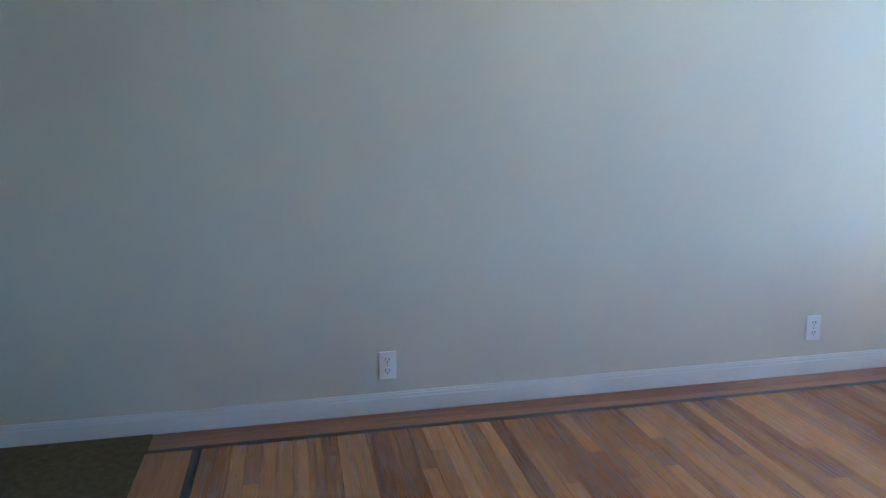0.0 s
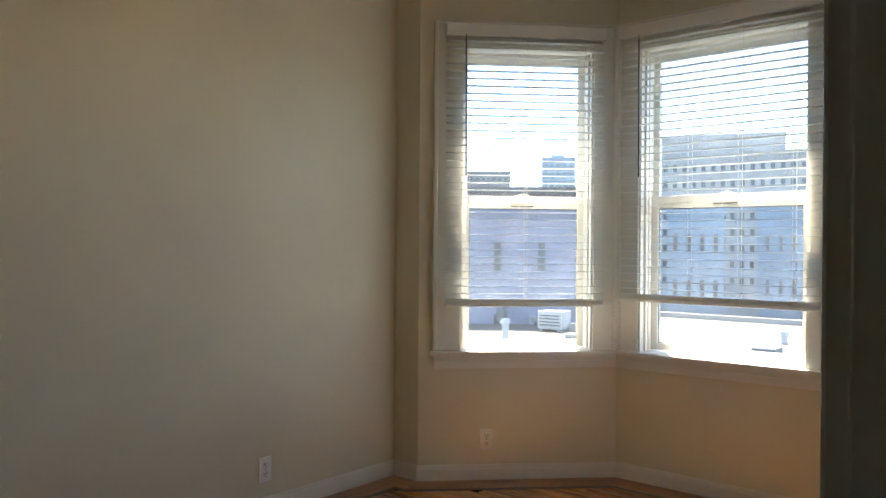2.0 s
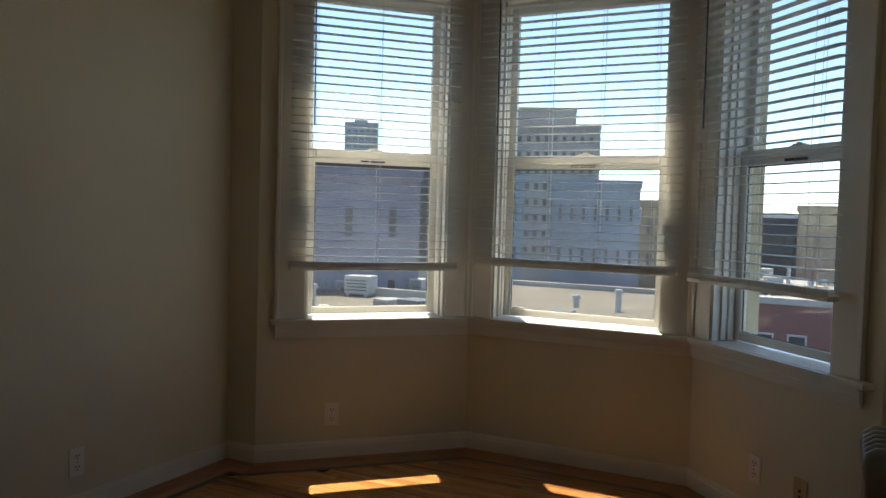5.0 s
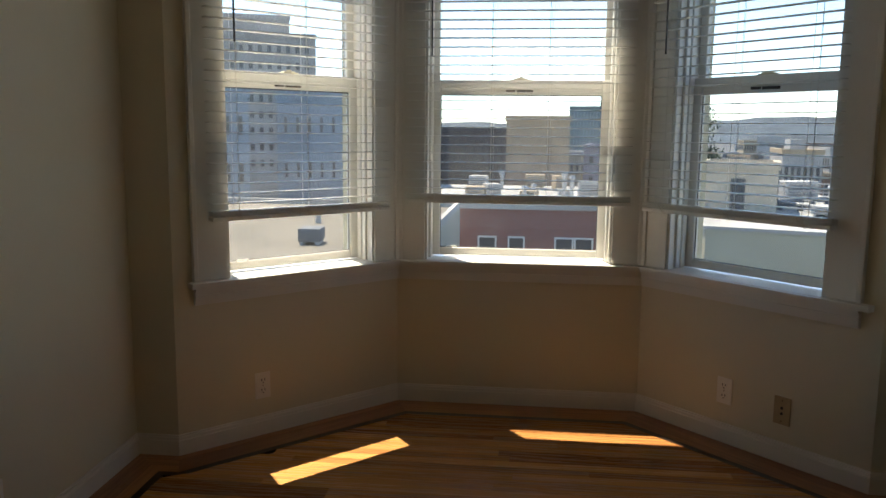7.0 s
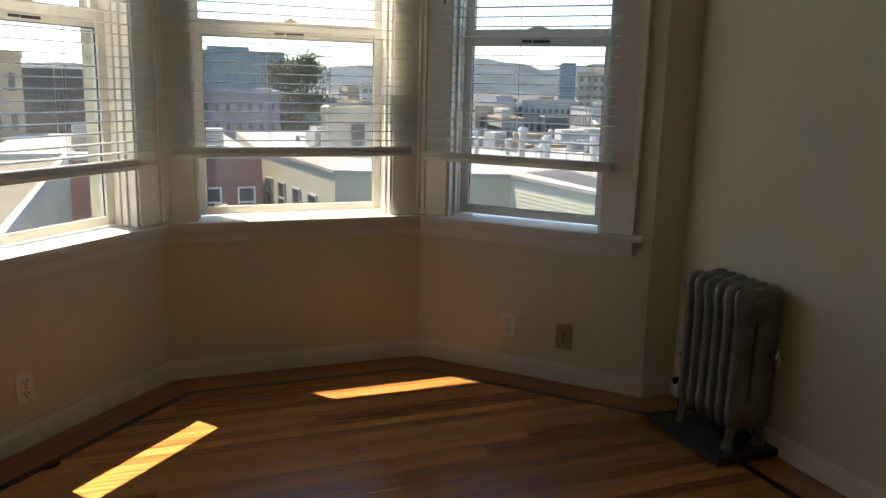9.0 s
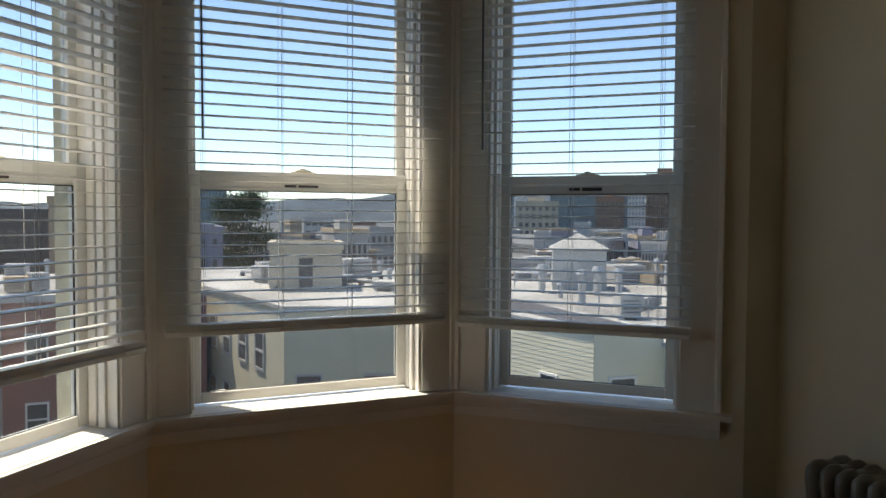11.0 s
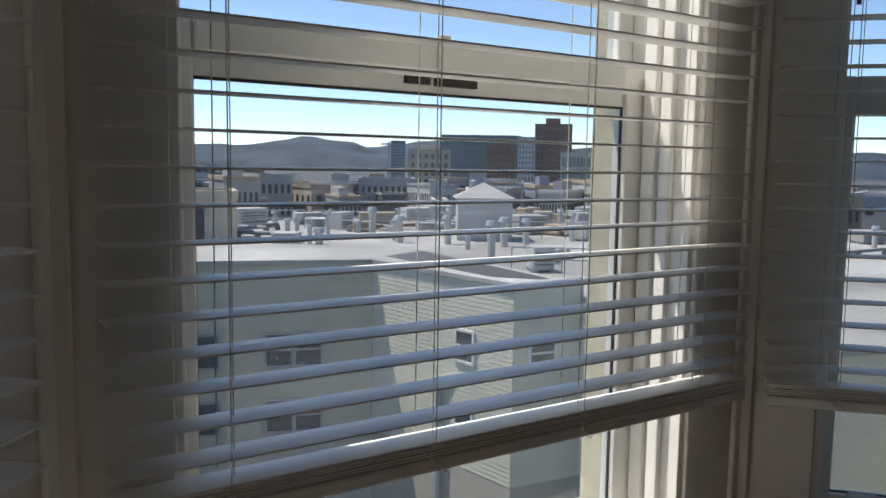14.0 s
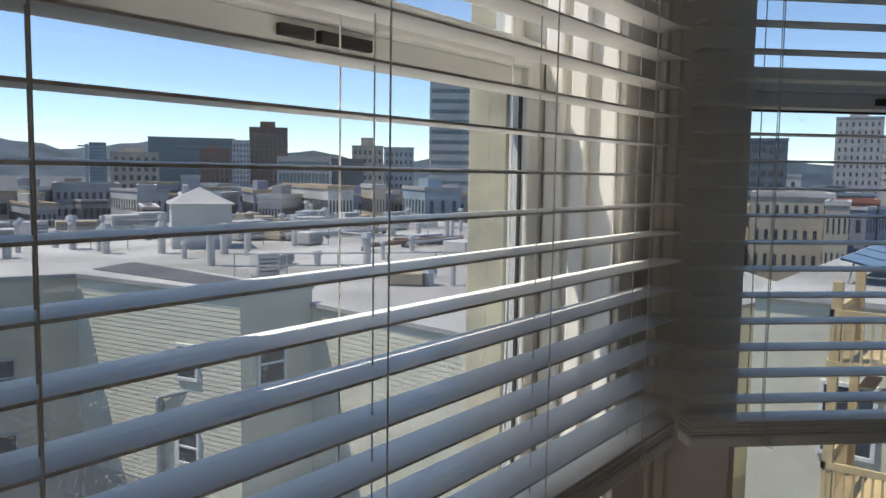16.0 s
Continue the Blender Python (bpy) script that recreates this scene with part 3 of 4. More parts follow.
    add_lathe(bm, [(0.001, 0), (0.026, 0.002), (0.030, 0.010), (0.022, 0.018), (0.001, 0.020)], 16, (0, yv + 0.07, low + 0.165))
    finish("valve_handle", bm, SLOT, base)
    return base


radiator(2.935, 3.150, 3.365, 3.705, 6)
base = tagged(new("radiator_tray"), "dark metal drip tray under the radiator on the floor", "tray")
base.matrix_basis = pose(3.007, 3.545, 0.0045)
bm = bmesh.new()
add_box(bm, -0.145, 0.145, -0.225, 0.225, 0, 0.026, 0.005)
finish("tray_base", bm, TRAYM, base)
bm = bmesh.new()
for b4 in ((-0.145, 0.145, -0.225, -0.212), (-0.145, 0.145, 0.212, 0.225), (-0.145, -0.132, -0.212, 0.212), (0.132, 0.145, -0.212, 0.212)):
    add_box(bm, *b4, 0.0262, 0.031, 0.001)
finish("tray_lip", bm, TRAYM, base)


# ---- the city outside ----
GROUND = -13.0
EYE = Vector((1.0, 3.0, 1.36))


def city(name, c, c2=None, rough=0.8, scale=0.35, vary=0.12, bump=0.3, bump_scale=6.0, **k):
    return material(name, c, rough, vary=vary, scale=scale, bump=bump, bump_scale=bump_scale, color2=c2, **k)


ASPHALT = city("street_asphalt", (0.10, 0.10, 0.10), scale=0.05)
GREYB = city("grey_concrete", (0.40, 0.385, 0.37))
BEIGEB = city("beige_stucco", (0.50, 0.43, 0.33))
TANB = city("tan_stucco", (0.44, 0.34, 0.23))
WHITEB = city("white_stucco", (0.52, 0.50, 0.47))
LILAC = city("lilac_grey_paint", (0.27, 0.26, 0.32))
BLUEB = city("blue_grey_paint", (0.30, 0.36, 0.42))
# dark tone raised and cooled to carry the haze over the city
DARKB = city("hazed_dark_cladding", (0.15, 0.16, 0.175))
BROWNB = city("brown_brick", (0.26, 0.16, 0.11))
REDROOF = city("red_roof", (0.30, 0.13, 0.085))
DARKROOF = city("dark_shingle", (0.09, 0.085, 0.09))
# teal lightened in place of the haze before far towers
TEALB = city("hazed_teal_glass", (0.15, 0.20, 0.21), rough=0.25)
WHITEROOF = city("white_roof_membrane", (0.50, 0.48, 0.45), (0.24, 0.225, 0.205), scale=0.14)
TANROOF = city("tan_roof_gravel", (0.19, 0.16, 0.12), scale=0.4, vary=0.12)
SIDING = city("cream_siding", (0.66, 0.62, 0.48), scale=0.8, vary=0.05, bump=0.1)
# same siding darkened: shade of the facades turned from the sun
SIDING_SHADE = city("shaded_siding", (0.50, 0.45, 0.33), scale=0.8, vary=0.06, bump=0.1)
SIDEGREY = city("grey_stucco", (0.46, 0.42, 0.34), scale=0.4, vary=0.06)
# pane colour lifted from near black for the same painted haze
PANE = city("hazed_window_glass", (0.075, 0.085, 0.10), rough=0.15, vary=0.3, scale=0.2, bump=0)
FRAMEW = city("white_window_frame", (0.7, 0.69, 0.66), vary=0.03)
PIPE = city("galvanised_pipe", (0.45, 0.45, 0.45), rough=0.5, metal=0.3)
LUMBER = city("new_lumber", (0.62, 0.46, 0.24), scale=2.0)
# blue of the distance haze is mixed into the hills' own colour
HAZED_HILL = city("hazed_wooded_hills", (0.055, 0.08, 0.105), scale=0.012, vary=0.3)
LEAF = city("leaf_green", (0.055, 0.085, 0.03), scale=0.6, vary=0.3)
BARK = city("bark", (0.10, 0.07, 0.05), scale=3)
SOLAR = city("solar_glass", (0.03, 0.045, 0.08), rough=0.2, bump=0)


def brick_material():
    m = bpy.data.materials.new("red_brick")
    m.use_nodes = True
    nt = m.node_tree
    b = nt.nodes["Principled BSDF"]
    b.inputs["Roughness"].default_value = 0.85
    tc = nt.nodes.new("ShaderNodeTexCoord")
    mp = nt.nodes.new("ShaderNodeMapping")
    mp.inputs["Rotation"].default_value = (radians(90), 0, 0)
    br = nt.nodes.new("ShaderNodeTexBrick")
    br.inputs["Color1"].default_value = (0.31, 0.105, 0.09, 1)
    br.inputs["Color2"].default_value = (0.22, 0.075, 0.065, 1)
    br.inputs["Mortar"].default_value = (0.26, 0.20, 0.18, 1)
    br.inputs["Scale"].default_value = 4.2
    br.inputs["Mortar Size"].default_value = 0.022
    nt.links.new(tc.outputs["Object"], mp.inputs[0])
    nt.links.new(mp.outputs[0], br.inputs[0])
    nt.links.new(br.outputs[0], b.inputs["Base Color"])
    return m


BRICK = brick_material()

bm = bmesh.new()
bmesh.ops.create_grid(bm, x_segments=2, y_segments=2, size=2600)
tagged(finish("ground", bm, ASPHALT, None, pose(0, 0, GROUND)), "grey city ground reaching to the horizon", "ground", kind="structure")

# far hills: one long ridge with an uneven crest
bm = bmesh.new()
N = 220
rows = []
for k in range(N + 1):
    az = radians(-75 + 200 * k / N)
    h = 0.8 + 0.9 * noise.noise(Vector((az * 3.1, 2.3, 0))) + 0.7 * noise.noise(Vector((az * 11, 7.1, 0))) + 0.25 * noise.noise(Vector((az * 40, 1.1, 0)))
    h += 0.5 * math.exp(-((math.degrees(az) - 33) / 15) ** 2)
    r = 1900
    rows.append([bm.verts.new((r * s * math.sin(az), r * s * math.cos(az), z)) for s, z in
                 ((0.80, GROUND - 2), (0.90, GROUND + 18 * max(0.4, h)), (1.0, r * math.tan(radians(max(0.5, h)))), (1.15, GROUND))])
for p, q in zip(rows, rows[1:]):
    for j in range(3):
        bm.faces.new((p[j], q[j], q[j + 1], p[j + 1]))
tagged(finish("backdrop_hills", bm, HAZED_HILL, smooth=True), "wooded hills on the horizon, tinted blue-green for haze", "hills", kind="structure")


def place(az, dist):
    return EYE.x + dist * math.sin(radians(az)), EYE.y + dist * math.cos(radians(az))


def add_windows(bm, x0, x1, y, z0, z1, cols, rows, fw=0.6, fh=0.6, out=-1, depth=0.06):
    for r in range(rows):
        for c in range(cols):
            cw, ch = (x1 - x0) / cols, (z1 - z0) / rows
            cx, cz = x0 + (c + 0.5) * cw, z0 + (r + 0.5) * ch
            add_box(bm, cx - cw * fw / 2, cx + cw * fw / 2, y - depth, y + 0.05, cz - ch * fh / 2, cz + ch * fh / 2)


def building(label, az0, az1, dist, el, depth, mat, cols=0, rows=0, fw=0.55, fh=0.5, win=None, roof=None, turn=0.0, low=None, penthouse=0.0, band=None, name="building", zlow=None):
    """A block between two bearings, its top at an elevation seen from the bay."""
    mid = (az0 + az1) / 2
    w = dist * 2 * math.tan(radians((az1 - az0) / 2))
    top = EYE.z + dist * math.tan(radians(el)) - GROUND
    x, y = place(mid, dist)
    base = tagged(new(name), label, "building")
    base.matrix_basis = pose(x, y, GROUND, 0, 0, -mid + turn)
    bm = bmesh.new()
    add_box(bm, -w / 2, w / 2, 0, depth, 0, top)
    finish("wall", bm, mat, base)
    bm = bmesh.new()
    p = min(0.5, top * 0.03)
    add_box(bm, -w / 2 - 0.1, w / 2 + 0.1, -0.1, 0.25, top, top + p)
    add_box(bm, -w / 2 - 0.1, w / 2 + 0.1, depth - 0.25, depth + 0.1, top, top + p)
    add_box(bm, -w / 2 - 0.1, -w / 2 + 0.25, 0.25, depth - 0.25, top, top + p)
    add_box(bm, w / 2 - 0.25, w / 2 + 0.1, 0.25, depth - 0.25, top, top + p)
    finish("parapet", bm, roof or mat, base)
    if penthouse:
        bm = bmesh.new()
        add_box(bm, -w * 0.22, w * 0.18, depth * 0.3, depth * 0.7, top, top + penthouse)
        finish("penthouse", bm, mat, base)
    if cols:
        z0 = top * 0.25 if zlow is None else top - zlow
        bm = bmesh.new()
        add_windows(bm, -w / 2 * 0.94, w / 2 * 0.94, 0, z0, top * 0.985, cols, rows, fw, fh, depth=0.02 * min(1, dist / 40))
        add_windows_side = max(2, int(cols * depth / max(w, 0.1)))
        for s in (-1, 1):
            for r in range(rows):
                for c in range(add_windows_side):
                    ch, cw = (top * 0.985 - z0) / rows, depth / add_windows_side
                    cy, cz = (c + 0.5) * cw, z0 + (r + 0.5) * ch
                    add_box(bm, s * w / 2 - 0.05, s * w / 2 + 0.05, cy - cw * fw / 2, cy + cw * fw / 2, cz - ch * fh / 2, cz + ch * fh / 2)
        tagged(finish("window", bm, win or PANE, base), kind="stuff")
    return base


# towards the left window
building("lilac-grey painted house with dark shingled roof edge", -42, -27.5, 34, 2.50, 12, LILAC, 4, 2, 0.16, 0.4, turn=4, zlow=7)
building("dark roofed row house behind the lilac house", -45, -26.5, 52, 4.00, 10, DARKROOF, 8, 2, 0.3, 0.4)
building("tall blue-grey glass tower with domed top", -34, -31.6, 420, 6.35, 14, BLUEB, 5, 22, 0.7, 0.5, win=TEALB, penthouse=3)
building("dark distant office block", -40.5, -36.2, 260, 5.35, 16, DARKB, 10, 9, 0.7, 0.4)
building("grey-blue painted house with white trim", -24, -20, 44, 2.35, 9, BLUEB, 4, 3, 0.3, 0.4, zlow=8)
# big stepped institutional block
building("large grey institutional block with rows of windows", -25.5, -15.2, 92, 6.45, 26, GREYB, 15, 8, 0.42, 0.42, zlow=15)
building("upper storey of the grey institutional block", -25.5, -17, 96, 7.65, 20, GREYB, 0, 0)
building("blue-grey flat-roofed building with small windows", -18, -11.6, 52, 2.30, 14, BLUEB, 7, 3, 0.22, 0.35, zlow=9)
building("tan flat-roofed building beside the blue one", -11.6, -6.6, 56, 0.95, 12, TANB, 5, 4, 0.4, 0.45, zlow=10)
# ahead
building("tan stucco stair block on a roof", -1.3, 3.3, 62, 0.85, 9, TANB)
building("low grey house with dark roof", -7, -1.2, 75, 0.05, 14, DARKROOF, 8, 3, 0.3, 0.4)
building("wide dark office building with vertical fins", 2.8, 10.1, 165, 1.75, 22, TEALB, 30, 4, 0.22, 0.96, win=BLUEB, penthouse=1.5, zlow=14)
building("dark blue gabled house row", 4.2, 9.8, 78, -1.05, 14, LILAC, 7, 4, 0.35, 0.4, zlow=8)
building("tan stucco roof block with a louvred opening", 13.0, 18.2, 40, -2.35, 4, BEIGEB, 1, 1, 0.2, 0.75, zlow=2.2)
building("white balconied apartment block", 15.4, 17.4, 170, -0.2, 14, WHITEB, 4, 7, 0.75, 0.4, zlow=13)
building("brown brick apartment block", 17.5, 20.5, 180, -0.6, 16, BROWNB, 6, 6, 0.3, 0.4, zlow=13)
# towards downtown
building("slim blue glass residential tower", 29.4, 30.4, 260, 1.60, 16, TEALB, 4, 16, 0.8, 0.5, win=BLUEB)
building("beige apartment tower with dark window bays", 30.6, 33.6, 200, 1.00, 14, BEIGEB, 6, 9, 0.5, 0.55, zlow=19, penthouse=1.5)
building("dark green wide office slab", 33, 38.6, 300, 2.10, 20, TEALB, 16, 9, 0.8, 0.3, win=DARKB)
building("brick tower with red cornice", 36.2, 38.2, 210, 1.30, 12, BROWNB, 6, 9, 0.35, 0.45, zlow=18, roof=REDROOF, penthouse=1.5)
building("stepped red-brown high-rise with setbacks", 39.6, 42.2, 330, 2.95, 18, BROWNB, 8, 14, 0.4, 0.5, zlow=28, penthouse=3)
building("pale high-rise with narrow windows", 38.4, 39.6, 260, 2.00, 12, WHITEB, 5, 13, 0.4, 0.5, zlow=22)
building("glass office block with white frame", 41.3, 45, 160, 0.90, 16, WHITEB, 14, 6, 0.82, 0.82, win=TEALB, zlow=14)
building("dark glass office annex", 45.1, 47.3, 165, 0.80, 16, DARKB, 5, 6, 0.7, 0.7, win=TEALB, zlow=14)
building("tan stepped hotel block", 46.6, 48.8, 240, 1.80, 16, BEIGEB, 6, 8, 0.45, 0.5, zlow=20, penthouse=3)
building("white apartment tower with dark windows", 48.8, 50.9, 190, 1.70, 14, WHITEB, 6, 9, 0.4, 0.5, zlow=17)
building("tall grey concrete and glass office tower", 51.8, 56.4, 120, 7.10, 18, WHITEB, 12, 17, 0.92, 0.40, win=TEALB, zlow=26)
building("low tan parking structure", 47.5, 53, 105, -1.70, 14, TANB, 8, 3, 0.85, 0.4, zlow=7)
building("white cube roof block", 34.8, 36, 110, -0.55, 6, WHITEB)
building("white low roof block", 32, 33.2, 105, -1.20, 6, WHITEB)
building("white stepped commercial block", 38, 41, 120, -1.30, 10, WHITEB, 6, 3, 0.4, 0.4, zlow=7)
building("grey brick loft building with flat roof", 27, 31, 120, -1.10, 12, GREYB, 9, 3, 0.5, 0.4, zlow=7)
building("distant stone hotel with flat top", 79.0, 81.7, 260, 3.90, 18, GREYB, 7, 9, 0.35, 0.5, zlow=22, penthouse=2)
building("white hospital block on the hill", 80.6, 86, 300, 2.50, 18, WHITEB, 14, 6, 0.7, 0.4, zlow=14)
building("dark glass block beyond roofs", 72.5, 76, 140, 2.50, 14, DARKB, 6, 8, 0.7, 0.5, zlow=16)
building("pink-beige commercial building with cornice", 73.5, 78.5, 80, -1.10, 12, BEIGEB, 8, 3, 0.4, 0.5, zlow=7, roof=WHITEB)
building("red tiled low house", 78.6, 81.2, 95, -1.40, 12, REDROOF)
building("pale low houses on the slope", 70, 77, 170, 0.20, 14, WHITEB, 12, 3, 0.4, 0.4, zlow=8)
building("white industrial roof block", 60, 70, 90, -1.50, 14, WHITEB, 8, 2, 0.4, 0.3, zlow=5)

# small far houses that fill the distance
rnd = random.Random(7)
mats = [GREYB, WHITEB, BEIGEB, TANB, BLUEB, BROWNB, LILAC, DARKB]
for k in range(90):
    az = rnd.uniform(-46, 84)
    d = rnd.uniform(130, 420)
    building("small distant city building", az, az + rnd.uniform(0.7, 1.9), d, rnd.uniform(-1.3, 0.55) * 150 / d * 1.4 - 0.7, 12, rnd.choice(mats),
             rnd.randint(3, 6), rnd.randint(2, 4), 0.5, 0.45, zlow=7, name="far_building", turn=rnd.uniform(-12, 12))

for k in range(120):
    d = rnd.uniform(72, 170)
    az = rnd.uniform(-3, 82)
    el = rnd.uniform(-2.9, -0.9)
    if d < 110 and 8 < az < 15:
        continue
    building("low city building with a flat roof", az, az + rnd.uniform(0.8, 3.2), d, el, rnd.uniform(6, 14), rnd.choice(mats + [WHITEB, BEIGEB, GREYB]),
             rnd.randint(3, 7), 2, rnd.uniform(0.3, 0.6), 0.45, zlow=6, name="far_building", turn=rnd.uniform(-25, 25), roof=rnd.choice([WHITEB, GREYB, TANB]), penthouse=rnd.choice([0, 0, 1.2]))

# near neighbours: siding walls in a light well
def siding_wall(bm, p, q, z0, z1, lap=0.16, t=0.013):
    p, q = Vector(p), Vector(q)
    d = (q - p).normalized()
    nrm = Vector((d.y, -d.x))
    z = z0
    while z < z1 - 0.01:
        zt = min(z + lap, z1)
        a, b = p + nrm * t, q + nrm * t
        v = [bm.verts.new((a.x, a.y, z)), bm.verts.new((b.x, b.y, z)), bm.verts.new((q.x, q.y, zt)), bm.verts.new((p.x, p.y, zt)),
             bm.verts.new((p.x, p.y, z)), bm.verts.new((q.x, q.y, z))]
        bm.faces.new((v[0], v[1], v[2], v[3]))
        bm.faces.new((v[4], v[5], v[1], v[0]))
        z = zt


def facade_window(parent, p, q, u, z, w, h, frame_mat=None):
    """A framed double-hung window on the wall from p to q, u metres along it."""
    p, q = Vector(p), Vector(q)
    d = (q - p).normalized()
    a = math.degrees(math.atan2(d.y, d.x))
    c = p + d * u
    m = pose(c.x, c.y, z, 0, 0, a)
    bm = bmesh.new()
    for x0, x1, z0, z1 in ((-w / 2 - 0.09, -w / 2, -0.09, h + 0.09), (w / 2, w / 2 + 0.09, -0.09, h + 0.09), (-w / 2, w / 2, h, h + 0.09), (-w / 2, w / 2, -0.09, 0), (-w / 2, w / 2, h * 0.48, h * 0.54)):
        add_box(bm, x0, x1, -0.09, -0.005, z0, z1)
    finish("window_frame", bm, frame_mat or FRAMEW, parent, m)
    bm = bmesh.new()
    add_box(bm, -w / 2, w / 2, -0.045, -0.008, 0, h)
    finish("window_pane", bm, PANE, parent, m)


ROOFZ = -2.37
block = tagged(new("siding_building"), "pale clapboard building with flat white roof and windows", "building")
FA, FB, FC, FD, FE, FF, FG = (7.3, 45), (8.7, 33.8), (15.6, 31.2), (16.6, 23.6), (19.3, 23.3), (18.2, 14.6), (34, 11.0)
bm = bmesh.new()
add_prism(bm, [FA, FB, FC, FD, FE, (20.5, 40), (20, 62), (8, 62)], GROUND, ROOFZ - 0.05)
finish("core", bm, SIDEGREY, block)
bm = bmesh.new()
add_prism(bm, [FE, FF, FG, (60, 30), (60, 62), (20.1, 62), (20.6, 40)], GROUND, ROOFZ - 0.6)
finish("core", bm, SIDEGREY, block)
# these two walls take the siding colour with shade painted in
bm = bmesh.new()
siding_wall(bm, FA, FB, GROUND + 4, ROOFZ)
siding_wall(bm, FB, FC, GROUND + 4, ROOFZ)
tagged(finish("siding", bm, SIDING_SHADE, block), kind="stuff")
bm = bmesh.new()
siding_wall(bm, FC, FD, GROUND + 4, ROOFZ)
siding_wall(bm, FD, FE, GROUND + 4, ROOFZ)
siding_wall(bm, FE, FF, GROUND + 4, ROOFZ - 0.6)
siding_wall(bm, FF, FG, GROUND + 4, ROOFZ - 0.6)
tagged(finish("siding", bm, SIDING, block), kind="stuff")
bm = bmesh.new()
add_band(bm, [FA, FB, FC, FD, FE], -0.35, 0.10, ROOFZ, ROOFZ + 0.14)
add_band(bm, [FE, FF, FG], -0.35, 0.10, ROOFZ - 0.6, ROOFZ - 0.46)
finish("coping", bm, WHITEROOF, block)
for u in (1.6, 3.8, 6.2, 8.5):
    for z in (-5.2, -8.2):
        facade_window(block, FA, FB, u, z, 1.0, 1.5, GREYB)
for u in (1.0, 3.75, 4.85):
    for z in (-6.3, -8.9):
        facade_window(block, FB, FC, u, z, 0.95, 1.2, GREYB)
for u in (5.4,):
    for z in (-5.2, -8.0):
        facade_window(block, FC, FD, u, z, 0.8, 1.0)
facade_window(block, FD, FE, 1.1, -5.2, 0.9, 1.2)
# drain pipe on the sunny wall
bm = bmesh.new()
dv = (Vector(FD) - Vector(FC)).normalized()
pp = Vector(FC) + dv * 4.2 + Vector((dv.y, -dv.x)) * 0.15
add_tube(bm, (pp.x, pp.y, GROUND), (pp.x, pp.y, -6.0), 0.12, n=10)
add_tube(bm, (pp.x, pp.y, -6.0), (pp.x + 0.5, pp.y - 1.6, -5.5), 0.07, n=8)
finish("drain_pipe", bm, PIPE, block)
# flat white roofs
bm = bmesh.new()
add_prism(bm, [(7.6, 45), (9.0, 34.1), (15.9, 31.5), (16.9, 23.9), (19.2, 23.6), (20.4, 40), (19.9, 61.8), (8.2, 61.8)], ROOFZ - 0.05, ROOFZ - 0.01)
add_prism(bm, [(19.6, 23.4), (18.5, 15.0), (33.8, 11.4), (59.6, 30), (59.6, 61.6), (20.2, 61.6), (20.7, 40)], ROOFZ - 0.6, ROOFZ - 0.56)
finish("roof", bm, WHITEROOF, block)

# roof clutter: tank, vents, boxes, rails, pipes, panels
tank = tagged(new("water_tank"), "white sheet-metal roof tank with a pyramid cap", "tank")
tank.matrix_basis = pose(29.4, 42.9, ROOFZ - 0.56, 0, 0, -32)
bm = bmesh.new()
add_box(bm, -1.6, 1.6, -1.6, 1.6, 0, 2.5)
finish("body", bm, WHITEB, tank)
bm = bmesh.new()
vs = [bm.verts.new(c) for c in ((-1.8, -1.8, 2.5), (1.8, -1.8, 2.5), (1.8, 1.8, 2.5), (-1.8, 1.8, 2.5), (0, 0, 3.4))]
for q in ((0, 1, 4), (1, 2, 4), (2, 3, 4), (3, 0, 4), (3, 2, 1, 0)):
    bm.faces.new([vs[j] for j in q])
finish("cap", bm, GREYB, tank)


def roof_rail(p, q, z, label):
    p, q = Vector(p), Vector(q)
    base = tagged(new("roof_rail"), label, "railing", group="roof rails")
    bm = bmesh.new()
    for h in (0.55, 1.05):
        add_tube(bm, (p.x, p.y, z + h), (q.x, q.y, z + h), 0.035, n=6)
    finish("rail", bm, PIPE, base)
    bm = bmesh.new()
    n = max(2, int((q - p).length / 1.8))
    for k in range(n + 1):
        c = p.lerp(q, k / n)
        add_tube(bm, (c.x, c.y, z - 0.02), (c.x, c.y, z + 1.08), 0.03, n=6)
    finish("post", bm, PIPE, base)


for p, q, z in (((11, 50), (20, 48), ROOFZ), ((20.8, 47), (34, 40), ROOFZ - 0.56), ((34, 40), (44, 30), ROOFZ - 0.56), ((24, 56), (46, 44), ROOFZ - 0.56), ((21.5, 30), (31, 22), ROOFZ - 0.56)):
    roof_rail(p, q, z, "grey pipe guard rail along a flat roof")


def roof_vent(x, y, z, h, r):
    base = tagged(new("roof_vent"), "pale metal vent pipe with a cap on flat roof", "vent", group="roof vents")
    base.matrix_basis = pose(x, y, z - 0.02)
    bm = bmesh.new()
    add_tube(bm, (0, 0, 0), (0, 0, h), r, n=10)
    finish("pipe", bm, WHITEB, base)
    bm = bmesh.new()
    add_tube(bm, (0, 0, h), (0, 0, h + r * 1.2), r * 1.7, r * 1.2, n=10)
    finish("cap", bm, PIPE, base)


